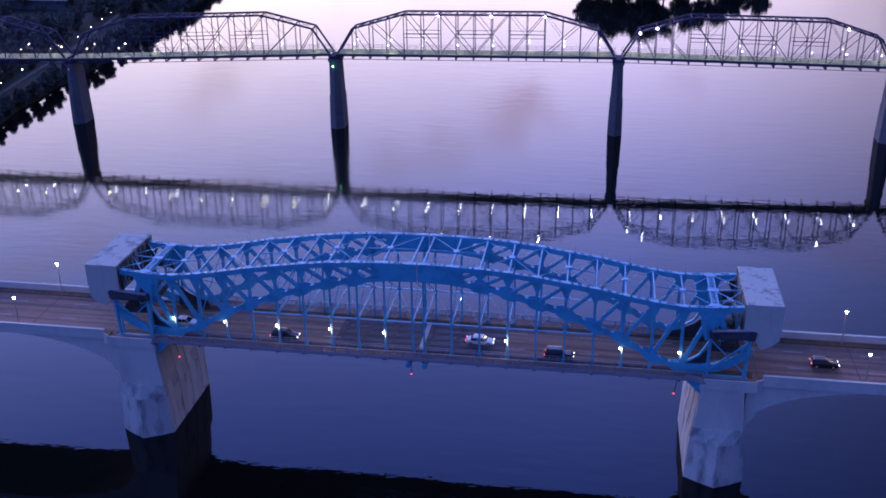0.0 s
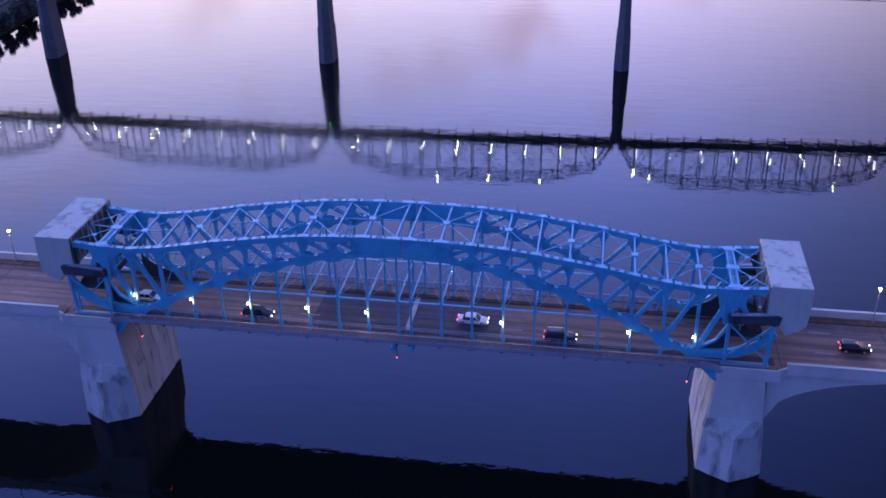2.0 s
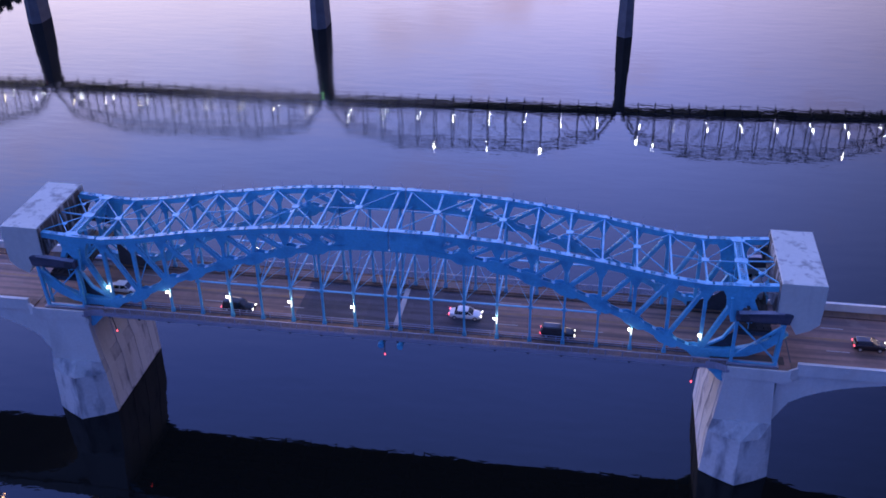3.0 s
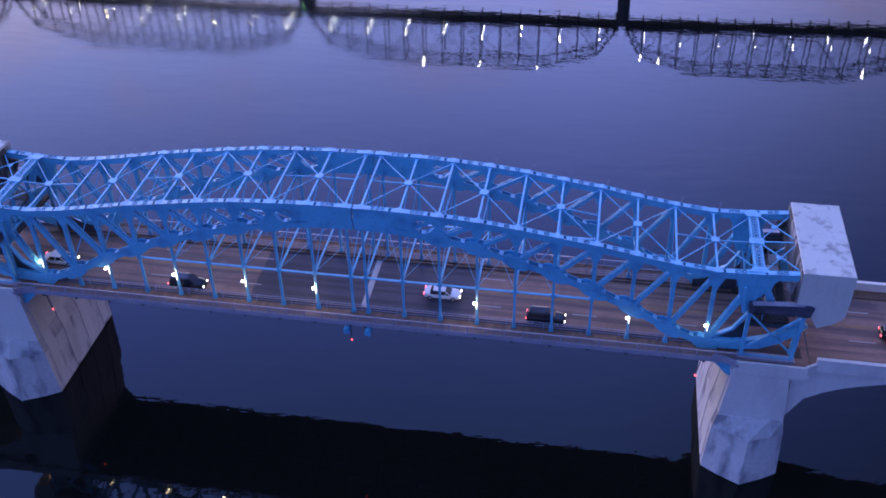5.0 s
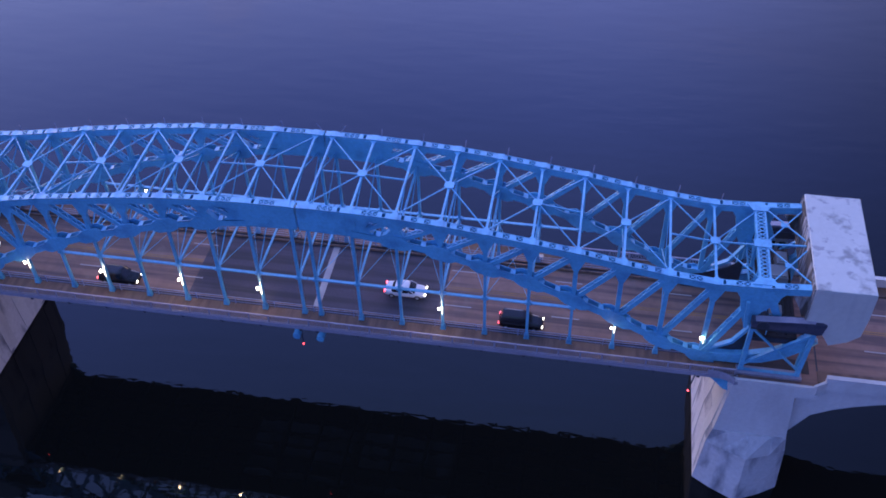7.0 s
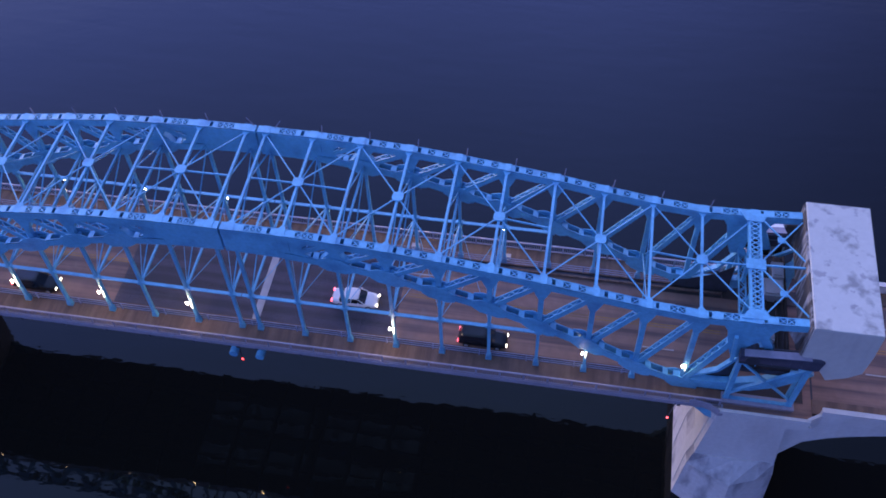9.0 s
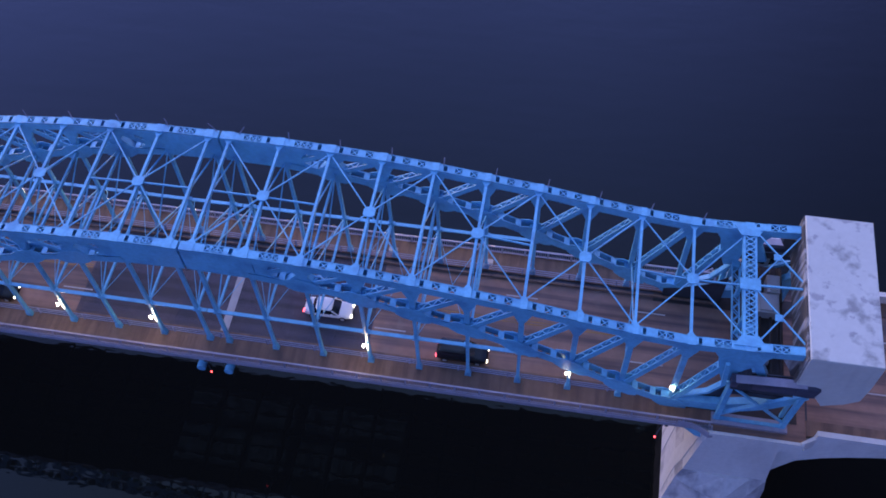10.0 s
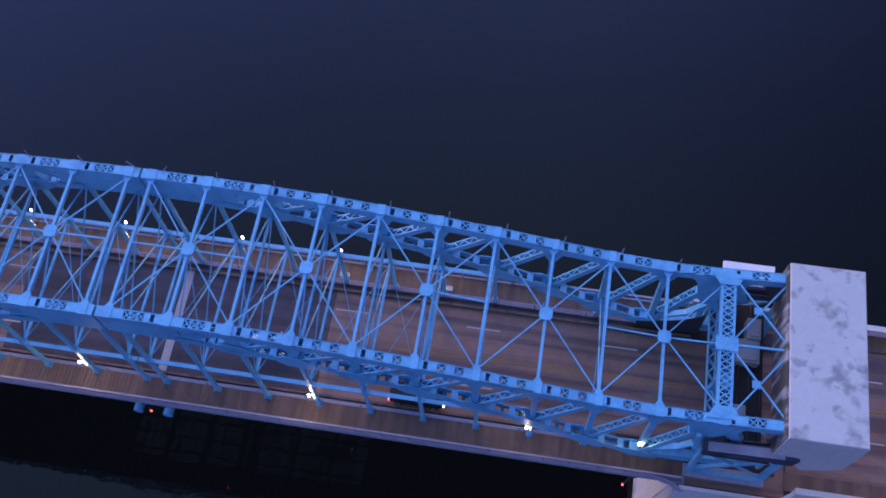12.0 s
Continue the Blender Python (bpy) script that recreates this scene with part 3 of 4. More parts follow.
# ---- deck, approaches and piers ----
def slab(name, lo, hi, material, label, category, kind="structure"):
    return solid(name, Shape().box(lo, hi), material, label, category, kind=kind)


def both(a, b):
    return min(a, b), max(a, b)


WALKZ = DECK + 0.12
slab("road_grating", (-15.1, -5.2, DECK - 0.05), (14.0, 5.2, DECK), GRATING, "dark open steel grating roadway at midspan", "road")
for g in (-1, 1):
    a, b = both(g * (15.1 if g < 0 else 14.0), g * 46.0)
    slab("road_bascule", (a, -5.2, DECK - 0.3), (b, 5.2, DECK), ROAD, "worn brown concrete roadway on the bascule leaf", "road")
    a, b = both(g * 46.0, g * 54.2)
    slab("road_pier_deck", (a, -8.1, DECK - 0.6), (b, 8.1, DECK), ROAD, "worn brown concrete roadway over the pier", "road")
    a, b = both(g * 54.2, g * 190)
    slab("road_approach", (a, -7.4, DECK - 0.3), (b, 7.4, DECK), ROAD, "worn concrete approach roadway", "road")
    for s in (-1, 1):
        y0, y1 = both(s * 5.9, s * 7.4)
        slab("pavement", (a, y0, DECK + 0.004), (b, y1, DECK + 0.18), WALK, "narrow raised concrete footway beside the road", "pavement")
for s in (-1, 1):
    y0, y1 = both(s * 5.6, s * 7.9)
    slab("sidewalk", (-45.9, y0, DECK - 0.25), (45.9, y1, WALKZ), WALK, "brown bridge sidewalk lit by lamps", "pavement")
    y0, y1 = both(s * 7.9, s * 8.0)
    slab("fascia_beam", (-45.2, y0, DECK - 0.35), (45.2, y1, WALKZ + 0.06), FASCIA, "blue-grey steel fascia beam along the sidewalk", "beam")
    y0, y1 = both(s * 5.2, s * 5.6)
    slab("kerb_girder", (-45.9, y0, DECK - 0.5), (45.9, y1, DECK + 0.02), DARK_STEEL, "dark steel floor girder beside the roadway", "beam")
for g in (-1, 1):
    for t in (-1, 1):
        pts = [(43.0, 7.9), (44.2, 7.98), (45.0, 8.25), (45.7, 8.7), (46.1, 8.62), (46.1, 7.6), (43.0, 7.6)]
        end = Shape().prism([(g * a, t * b) for a, b in pts], 2, DECK - 0.3, WALKZ)
        for (ax, ay), (bx, by) in zip(pts[:3], pts[1:4]):
            end.beam((g * ax, t * ay, WALKZ + 0.25), (g * bx, t * by, WALKZ + 0.25), 0.1, 0.75)
        solid("sidewalk_flare", end, FASCIA, "curved blue-grey sidewalk end wall at the pier", "parapet", "sidewalk flares", "structure")
        prop = Shape().prism([(g * a, b) for a, b in ((43.0, 17.85), (45.6, 17.85), (45.6, 15.6), (44.9, 15.9), (44.0, 16.9))], 1, *both(t * 7.3, t * 7.7))
        solid("sidewalk_bracket", prop, BLUE, "curved blue steel bracket under the sidewalk end", "bracket", "sidewalk brackets", "structure")
solid("joint_plate", Shape().box((-0.38, -5.2, DECK + 0.004), (0.38, 5.2, DECK + 0.03)), MACHINE, "pale steel centre joint plate across the road", "joint", kind="structure")

for x in [14.2, 26.2, 38.4, 59.4, 71.6, 83.8] + [-17.3 - 12.2 * i for i in range(6)]:
    for y in (3.15, -2.3):
        slab("lane_dash", (x, y - 0.07, DECK + 0.004), (x + 3.05, y + 0.07, DECK + 0.012), WHITE_LINE, "worn white lane dash on the roadway", "road marking")
for a, b in ((14.1, 45.9), (-45.9, -15.2), (54.3, 180.0), (-180.0, -54.3)):
    for y in (0.25, 0.55):
        slab("centre_line", (a, y - 0.06, DECK + 0.004), (b, y + 0.06, DECK + 0.012), YELLOW_LINE, "worn yellow double centre line", "road marking")

for x in (54.25, 70.0, 85.5, -54.25, -70.0, -85.5):
    slab("road_joint", (x - 0.09, -5.9, DECK + 0.004), (x + 0.09, 5.9, DECK + 0.014), DARK_STEEL, "dark expansion joint across the approach roadway", "joint")

# dark sheets laid on the deck to imitate shade in the heel slots
for g in (-1, 1):
    for t in (-1, 1):
        for x0, x1, w in ((40.2, 45.95, 5.58), (46.05, 53.4, 6.4)):
            (a, b), (y0, y1) = both(g * x0, g * x1), both(t * 4.6, t * w)
            slab("heel_slot", (a, y0, DECK + 0.02), (b, y1, DECK + 0.05), SLOT_SHADE, "dark sheet standing in for the shaded slot beside the heel girder", "slot cover")

# floor beams and stringers under the deck
for g in (-1, 1):
    for k in range(0, 10):
        s = Shape().beam((g * NX[k], -6.2, DECK - 0.95), (g * NX[k], 6.2, DECK - 0.95), 0.4, 1.1)
        for t in (-1, 1):
            s.beam((g * NX[k], t * 6.2, DECK - 0.6), (g * NX[k], t * 8.05, DECK - 0.4), 0.3, 0.6, deep2=0.25)
        solid("floor_beam", s, DARK_STEEL, "dark steel floor beam under the bridge deck", "beam", "floor beams", "structure")
for y in (-4.2, -2.1, 0.0, 2.1, 4.2):
    solid("stringer", Shape().box((-45.5, y - 0.15, DECK - 0.85), (45.5, y + 0.15, DECK - 0.302)), DARK_STEEL, "dark steel deck stringer", "beam", "deck stringers", "structure")


def sidewalk_railing(side):
    rail = thing("sidewalk_railing", "blue-grey picket railing along the outer edge of the bridge sidewalk", "railing", "sidewalk railings")
    y, bay, n = side * 7.84, P / 2, 40
    x0 = -bay * n / 2
    picket = Shape()
    for i in range(n * 12):
        x = x0 + bay * (i + 0.5) / 12
        picket.box((x - 0.028, y - 0.02, WALKZ + 0.12), (x + 0.028, y + 0.02, WALKZ + 1.0))
    tagged(part("picket", picket, FASCIA, rail), kind="stuff")
    post = Shape().box((-0.07, -0.07, -0.02), (0.07, 0.07, 1.12)).mesh("rail_post")
    post.materials.append(FASCIA)
    for i in range(n + 1):
        ob = new("rail_post", post)
        ob.parent, ob.location = rail, (x0 + bay * i, y, WALKZ)
    part("top_rail", Shape().box((x0, y - 0.08, WALKZ + 0.98), (-x0, y + 0.08, WALKZ + 1.1)), FASCIA, rail)
    part("bottom_rail", Shape().box((x0, y - 0.05, WALKZ + 0.08), (-x0, y + 0.05, WALKZ + 0.16)), FASCIA, rail)
    return rail


def guard_rail(side):
    """Three pipes on the hangers between sidewalk and road."""
    rail = thing("guard_rail", "pale pipe guard rail between the sidewalk and the roadway", "railing", "guard rails")
    for z in (0.3, 0.65, 1.0):
        part("pipe", Shape().tube((-41.5, side * 5.66, WALKZ + z), (41.5, side * 5.66, WALKZ + z), 0.045, sides=6), RAIL_STEEL, rail)
    for i in range(-9, 10):
        x = i * P
        part("rail_post", Shape().box((x - 0.05, side * 5.66 - 0.05, WALKZ - 0.1), (x + 0.05, side * 5.66 + 0.05, WALKZ + 0.95)), RAIL_STEEL, rail)
    part("kerb", Shape().box((-45.9, side * 5.06 - 0.1, DECK), (45.9, side * 5.06 + 0.1, DECK + 0.26)), WALK, rail, "pale lit concrete kerb")
    return rail


for s in (-1, 1):
    sidewalk_railing(s)
    guard_rail(s)


def arch_wall(g, x0, x1, y0, y1, top=18.0):
    """A spandrel wall whose underside is an arch from x0 to x1."""
    pts = [(x0, top), (x1, top)]
    n = 28
    mid, half = (x0 + x1) / 2, abs(x1 - x0) / 2
    for i in range(n + 1):
        x = x1 + (x0 - x1) * i / n
        u = (x - mid) / half
        pts.append((x, 9.0 + 8.75 * max(0.0, 1 - abs(u) ** 2.5) ** 0.47))
    return Shape().prism([(g * a, b) for a, b in pts], 1, y0, y1)


def river_pier(g, shift=0.0):
    """A concrete pier with a plain upper shaft and a wider pointed base."""
    pier = thing("river_pier", "tall pale concrete bridge pier with a pointed stained base", "bridge pier", "river piers", "structure")

    def put(name, rings, material, label=""):
        part(name, Shape().loft([[(g * (x + shift), y, z) for x, y, z in r] for r in rings]), material, pier, label)

    up = [[(a, -y, z), (b, -y, z), (b, y, z), (a, y, z)] for z, a, b, y in ((8.6, 44.8, 52.75, 8.5), (17.4, 45.65, 52.1, 8.4))]
    put("shaft", up, CONCRETE)
    low = []
    for z, a, b, y, nose in ((-3.0, 43.9, 53.7, 8.3, 11.0), (0.0, 44.1, 53.5, 8.35, 10.9), (7.6, 44.45, 53.0, 8.6, 10.5), (9.7, 44.85, 52.7, 8.52, 8.75)):
        m = (a + b) / 2
        n1, q = y + (nose - y) * 0.46, (b - a) * 0.2
        low.append([(a, -y, z), (a + q, -n1, z), (m, -nose, z), (b - q, -n1, z), (b, -y, z), (b, y, z), (b - q, n1, z), (m, nose, z), (a + q, n1, z), (a, y, z)])
    put("pier_base", low[:3], PIER_BASE, "stained pointed pier base at the waterline")
    put("base_shoulder", low[2:], LEDGE, "stained sloping shoulder over the pier base")
    # broad shallow ribs on the face towards the channel
    for y in (-6.6, -2.2, 2.2, 6.6):
        put("face_rib", [[(x, y - 0.9, z), (x + 0.4, y - 0.9, z), (x + 0.4, y + 0.9, z), (x, y + 0.9, z)] for x, z in ((44.06, 0.5), (44.39, 7.6), (44.79, 9.7), (45.53, 16.8))], CONCRETE)
    put("pier_cap", [[(45.3, -8.5, z), (54.2, -8.5, z), (54.2, 8.5, z), (45.3, 8.5, z)] for z in (16.7, 17.58)], CONCRETE)
    for s in (-1, 1):
        put("pier_parapet", [[(45.6, s * 8.62, z), (53.9, s * 8.62, z), (53.9, s * 8.32, z), (45.6, s * 8.32, z)] for z in (17.0, 18.75)], CONCRETE)
        put("parapet_return", [[(53.6, s * 8.62, z), (55.0, s * 7.8, z), (55.0, s * 7.42, z), (53.6, s * 8.32, z)] for z in (17.0, 18.9)], CONCRETE)
    return pier


for g in (1, -1):
    river_pier(g)
    river_pier(g, 63.5)
    for x0, x1 in ((52.6, 108.4), (116.2, 172.0)):
        span = thing("approach_arch_span", "pale concrete deck arch approach span", "bridge span", "approach spans", "structure")
        for y0, y1 in ((-7.4, -6.6), (6.6, 7.4)):
            part("spandrel_wall", arch_wall(g, x0, x1, y0, y1, 17.898), CONCRETE, span)
        part("arch_barrel", arch_wall(g, x0 + 0.2, x1 - 0.2, -6.6, 6.6, 17.898), CONCRETE, span)
        for s in (-1, 1):
            y0, y1 = both(s * 7.42, s * 7.8)
            a, b = both(g * (x0 + 2.2), g * (x1 + 6.2))
            part("parapet", Shape().box((a, y0, 17.7), (b, y1, 19.45)).box((a, y0 - 0.06, 19.45), (b, y1 + 0.06, 19.62)), CONCRETE, span)


# ---- trunnion towers, machinery and control house ----
def trunnion_tower(g, s):
    tower = thing("trunnion_tower", "blue braced steel tower carrying a dark trunnion girder", "bridge tower", "trunnion towers")
    y = s * 6.9

    def bar(name, a, b, w, h, mat=BLUE, label=""):
        part(name, Shape().beam((g * a[0], y + s * a[1], a[2]), (g * b[0], y + s * b[1], b[2]), w, h, (0, 1, 0)), mat, tower, label)

    gird = Shape().prism([(46.1, 25.5), (51.0, 25.45), (52.4, 25.25), (52.9, 25.4), (53.15, 26.7), (52.7, 26.92), (52.2, 26.9), (46.1, 26.4)], 1, y - 0.4, y + 0.4)
    gird.v = [(g * a, b, c) for a, b, c in gird.v]
    part("trunnion_girder", gird, GIRDER, tower, "dark weathered trunnion girder")
    bar("girder_flange", (46.4, 0.12, 26.53), (52.0, 0.12, 26.98), 0.1, 0.72, FASCIA)
    bar("inner_web", (46.2, -0.75, 25.7), (52.4, -0.75, 26.1), 0.9, 0.12, DARK_STEEL)
    for x in (47.4, 48.9, 50.4):
        bar("stiffener", (x, 0.43, 25.5), (x, 0.43, 26.4), 0.07, 0.06, GIRDER)
    bar("end_plate", (52.1, 0.42, 25.45), (52.1, 0.42, 26.8), 1.5, 0.06, GIRDER)
    bar("girder_flange", (46.1, 0.1, 25.45), (51.2, 0.1, 25.4), 0.1, 0.9, DARK_STEEL)
    bar("leg", (46.3, 0, DECK), (46.3, 0, 25.5), 0.42, 0.42)
    bar("leg", (52.0, 0, DECK), (52.3, 0, 25.35), 0.42, 0.42)
    bar("post", (45.6, 0, 25.0), (45.3, 0, 28.6), 0.34, 0.3)
    bar("brace", (46.3, 0, 25.0), (52.0, 0, 19.2), 0.2, 0.2)
    bar("brace", (46.3, 0, 19.4), (52.2, 0, 24.8), 0.3, 0.3)
    bar("sill", (46.0, 0, DECK + 0.25), (52.3, 0, DECK + 0.25), 0.3, 0.35)
    bar("inner_leg", (46.4, -1.1, DECK), (46.6, -1.0, 25.5), 0.3, 0.3)
    bar("inner_leg", (52.0, -1.1, DECK), (52.2, -1.0, 25.0), 0.3, 0.3)
    part("plinth", Shape().box((both(g * 45.9, g * 52.5)[0], y - 0.55, DECK), (both(g * 45.9, g * 52.5)[1], y + 0.55, DECK + 0.3)), FASCIA, tower, "low lavender-grey plinth")
    part("trunnion_hub", Shape().tube((g * 47.2, y - s * 1.1, 25.9), (g * 47.2, y + s * 0.55, 25.9), 0.62, sides=14), DARK_STEEL, tower)
    if s < 0:
        lx, ly, lz = g * 52.6, y + 0.7, 22.6
        part("work_lamp", Shape().box((lx - 0.06, ly - 0.05, lz), (lx + 0.06, ly + 0.05, lz + 0.08)), LAMP_GLOW, tower, "small glowing work lamp")
        li = bpy.data.lights.new("work_lamp_light", "POINT")
        li.energy, li.color, li.shadow_soft_size = 25.0, (1.0, 0.5, 0.18), 0.2
        ob = new("work_lamp_light", li)
        ob.parent, ob.location = tower, (lx + g * 0.4, ly, lz - 0.2)
    return tower


def machinery_deck(g):
    deck = thing("machinery_platform", "dark machinery platform with grey gear housings over the road", "machinery", "machinery platforms")
    a, b = both(g * 46.7, g * 51.0)
    part("platform", Shape().box((a, -6.4, 23.3), (b, 6.4, 23.6)), RUST, deck, "rusty brown platform plate")
    for x, z, r in ((49.0, 23.75, 0.09), (49.9, 23.8, 0.13), (50.5, 23.74, 0.08), (50.75, 23.9, 0.1)):
        part("pipe", Shape().tube((g * x, -6.2, z), (g * x, 6.2, z), r, sides=8), RUST, deck)
    for y in (-6.4, 6.4):
        part("platform_girder", Shape().box((a, y - 0.12, 22.7), (b, y + 0.12, 23.3)), DARK_STEEL, deck)
    for lo, hi in (((48.6, 0.9, 23.6), (50.5, 2.9, 24.6)), ((49.4, 2.9, 23.6), (50.5, 4.7, 24.9)), ((48.4, -3.8, 23.6), (49.6, -2.6, 24.2))):
        x0, x1 = both(g * lo[0], g * hi[0])
        part("gear_housing", Shape().box((x0, lo[1], lo[2]), (x1, hi[1], hi[2])).box((x0 + 0.2, lo[1] + 0.2, hi[2]), (x1 - 0.2, hi[1] - 0.2, hi[2] + 0.15)), MACHINE, deck, "pale grey gear housing")
    for y in (-5.0, -1.0, 5.4):
        part("shaft_drum", Shape().tube((g * 48.1, y - 0.5, 24.3), (g * 48.1, y + 0.5, 24.3), 0.5, sides=12), BLUE, deck)
    part("drive_shaft", Shape().tube((g * 48.1, -6.2, 24.3), (g * 48.1, 6.2, 24.3), 0.12, sides=8), DARK_STEEL, deck)
    for y in (-6.4, -2.1, 2.1, 6.4):
        part("railing_post", Shape().box((g * 47.9 - 0.04, y - 0.04, 23.6), (g * 47.9 + 0.04, y + 0.04, 24.7)), BLUE, deck)
    part("railing", Shape().box((g * 47.9 - 0.04, -6.4, 24.62), (g * 47.9 + 0.04, 6.4, 24.7)), BLUE, deck)
    return deck


for g in (1, -1):
    for s in (-1, 1):
        trunnion_tower(g, s)
    machinery_deck(g)


def control_house():
    h = thing("control_house", "small white-roofed bridge control house beside the far truss", "control house")
    part("house_body", Shape().box((47.8, 8.1, 17.5), (51.2, 9.5, 24.2)), MACHINE, h)
    part("roof", Shape().box((47.35, 7.85, 24.2), (51.6, 9.82, 24.55)), WHITE_PAINT, h, "flat white roof")
    part("footing", Shape().box((47.7, 8.0, 8.4), (51.3, 9.6, 17.5)), CONCRETE, h)
    for x in (48.1, 49.2, 50.3):
        part("window", Shape().box((x, 8.06, 21.6), (x + 0.7, 8.14, 23.2)), GLASS, h)
    return h


def utility_box(x, y):
    box = thing("utility_box", "small pale metal utility box on the bridge sidewalk", "utility box", "utility boxes")
    part("cabinet", Shape().box((x - 0.4, y - 0.2, WALKZ), (x + 0.4, y + 0.2, WALKZ + 0.45)), WHITE_PAINT, box)
    part("lid", Shape().box((x - 0.44, y - 0.24, WALKZ + 0.45), (x + 0.44, y + 0.24, WALKZ + 0.52)), MACHINE, box)


for x in (14.4, 24.0):
    utility_box(x, 6.4)


# ---- lamps on the bridge ----
def hanger_lamp(x, s, watts):
    lamp = thing("bridge_lamp", "small bright white lamp bracketed to a blue bridge hanger", "street lamp", "bridge lamps")
    y, h, r = (-6.3, 21.72, 0.1) if s < 0 else (7.25, 21.9, 0.08)
    part("back_plate", Shape().box((x - 0.13, min(s * 6.07, s * 6.12), 20.9), (x + 0.13, max(s * 6.07, s * 6.12), 22.1)), BLUE, lamp)
    # glowing strip added to imitate lamplight on the hanger face
    part("tall_lens", Shape().loft([[(x + u * w, s * v, z) for u, v in ((-1, 6.12), (1, 6.12), (0.7, 6.24), (-0.7, 6.24))] for z, w in ((20.95, 0.03), (21.3, 0.07), (22.0, 0.09))]), LIT_STRIP, lamp, "glowing strip standing in for the lamplit hanger face")
    part("bracket", Shape().beam((x, s * 6.12, 21.95), (x - 0.3, y, h + 0.1), 0.06, 0.06), BLUE, lamp)
    part("globe", Shape().tube((x - 0.32, y, h), (x - 0.32, y, h + 0.1), 0.06, r, 10).tube((x - 0.32, y, h + 0.1), (x - 0.32, y, h + 0.36), r, r * 0.8, 10), LAMP_GLOW, lamp, "glowing white globe")
    part("cap", Shape().tube((x - 0.32, y, h + 0.36), (x - 0.32, y, h + 0.4), 0.06, 0.03, 8), MACHINE, lamp)
    li = bpy.data.lights.new("bridge_lamp_light", "POINT")
    li.energy, li.color, li.shadow_soft_size = watts, (1.0, 0.7, 0.46), 0.12
    ob = new("bridge_lamp_light", li)
    ob.parent, ob.location = lamp, (x - 0.35, y + s * 0.4, h)
    return lamp


# emission that stands for lamplit steel, not for a lamp glass
LIT_STRIP = glow("lamplit_hanger_strip", (1.0, 0.86, 0.66), 2.0)
LAMP_WATTS = 125.0
for k in (-9, -7, -5, -3, -1, 3, 7, 9):
    hanger_lamp(NX[abs(k)] * (1 if k > 0 else -1), -1, LAMP_WATTS * (0.25 if abs(k) > 6 else 1.0))
for k in (-7, -5, -3, -1, 1, 3, 5):
    hanger_lamp(NX[abs(k)] * (1 if k > 0 else -1), 1, LAMP_WATTS * (0.25 if abs(k) > 6 else 1.0))


def approach_lamp(x, s):
    lamp = thing("street_lamp", "slim grey street lamp with a glowing head on the approach parapet", "street lamp", "approach lamps")
    y = s * 7.0
    part("pole", Shape().tube((x, y, DECK), (x, y, 24.0), 0.11, 0.07, 8), MACHINE, lamp)
    part("base", Shape().tube((x, y, DECK), (x, y, DECK + 0.5), 0.2, 0.14, 8), MACHINE, lamp)
    part("lantern", Shape().tube((x, y, 24.0), (x, y, 24.45), 0.14, 0.24, 8), LAMP_GLOW, lamp, "glowing white lantern glass")
    part("cap", Shape().tube((x, y, 24.45), (x, y, 24.6), 0.26, 0.06, 8), MACHINE, lamp)
    li = bpy.data.lights.new("street_lamp_light", "POINT")
    li.energy, li.color, li.shadow_soft_size = LAMP_WATTS, (1.0, 0.53, 0.22), 0.2
    ob = new("street_lamp_light", li)
    ob.parent, ob.location = lamp, (x, y - s * 0.5, 24.0)
    return lamp


for x, s in ((-71.0, -1), (-70.6, 1), (70.0, -1), (69.3, 1)):
    approach_lamp(x, s)


def beacon(x, y, z, arm):
    b = thing("navigation_light", "small red navigation light on a steel bracket under the bridge", "navigation light", "navigation lights")
    part("bracket", Shape().beam((x, y, z), (x + arm[0], y + arm[1], z + arm[2]), 0.09, 0.09), DARK_STEEL, b)
    part("lens", Shape().tube((x, y, z - 0.1), (x, y, z + 0.1), 0.08, 0.08, 8), RED_GLOW, b, "glowing red lens")


beacon(-0.97, -7.9, 15.4, (0, 0.1, 2.5))
beacon(41.4, -8.2, 15.55, (0.4, 0.24, 2.5))
beacon(-41.4, -8.0, 15.5, (-0.4, 0.05, 2.5))
for x in (-1.35, 1.35):
    lock = Shape().tube((x, -8.6, 17.3), (x, -6.8, 17.3), 0.44, sides=12)
    solid("centre_lock", lock, BLUE, "round blue centre lock housing under the sidewalk", "lock housing", "centre locks")


# ---- the far truss footbridge ----
FAR_PIERS = [(-243.0, 21.4), (-154.4, 22.4), (-62.0, 25.1), (31.9, 25.5), (118.0, 24.2), (205.0, 22.6)]


def far_y(x):
    if x > 31.9:
        return 176.4 + (x - 31.9) * 0.019
    return 173.0 + (x + 62.0) * (0.036 if x > -62.0 else 0.058)


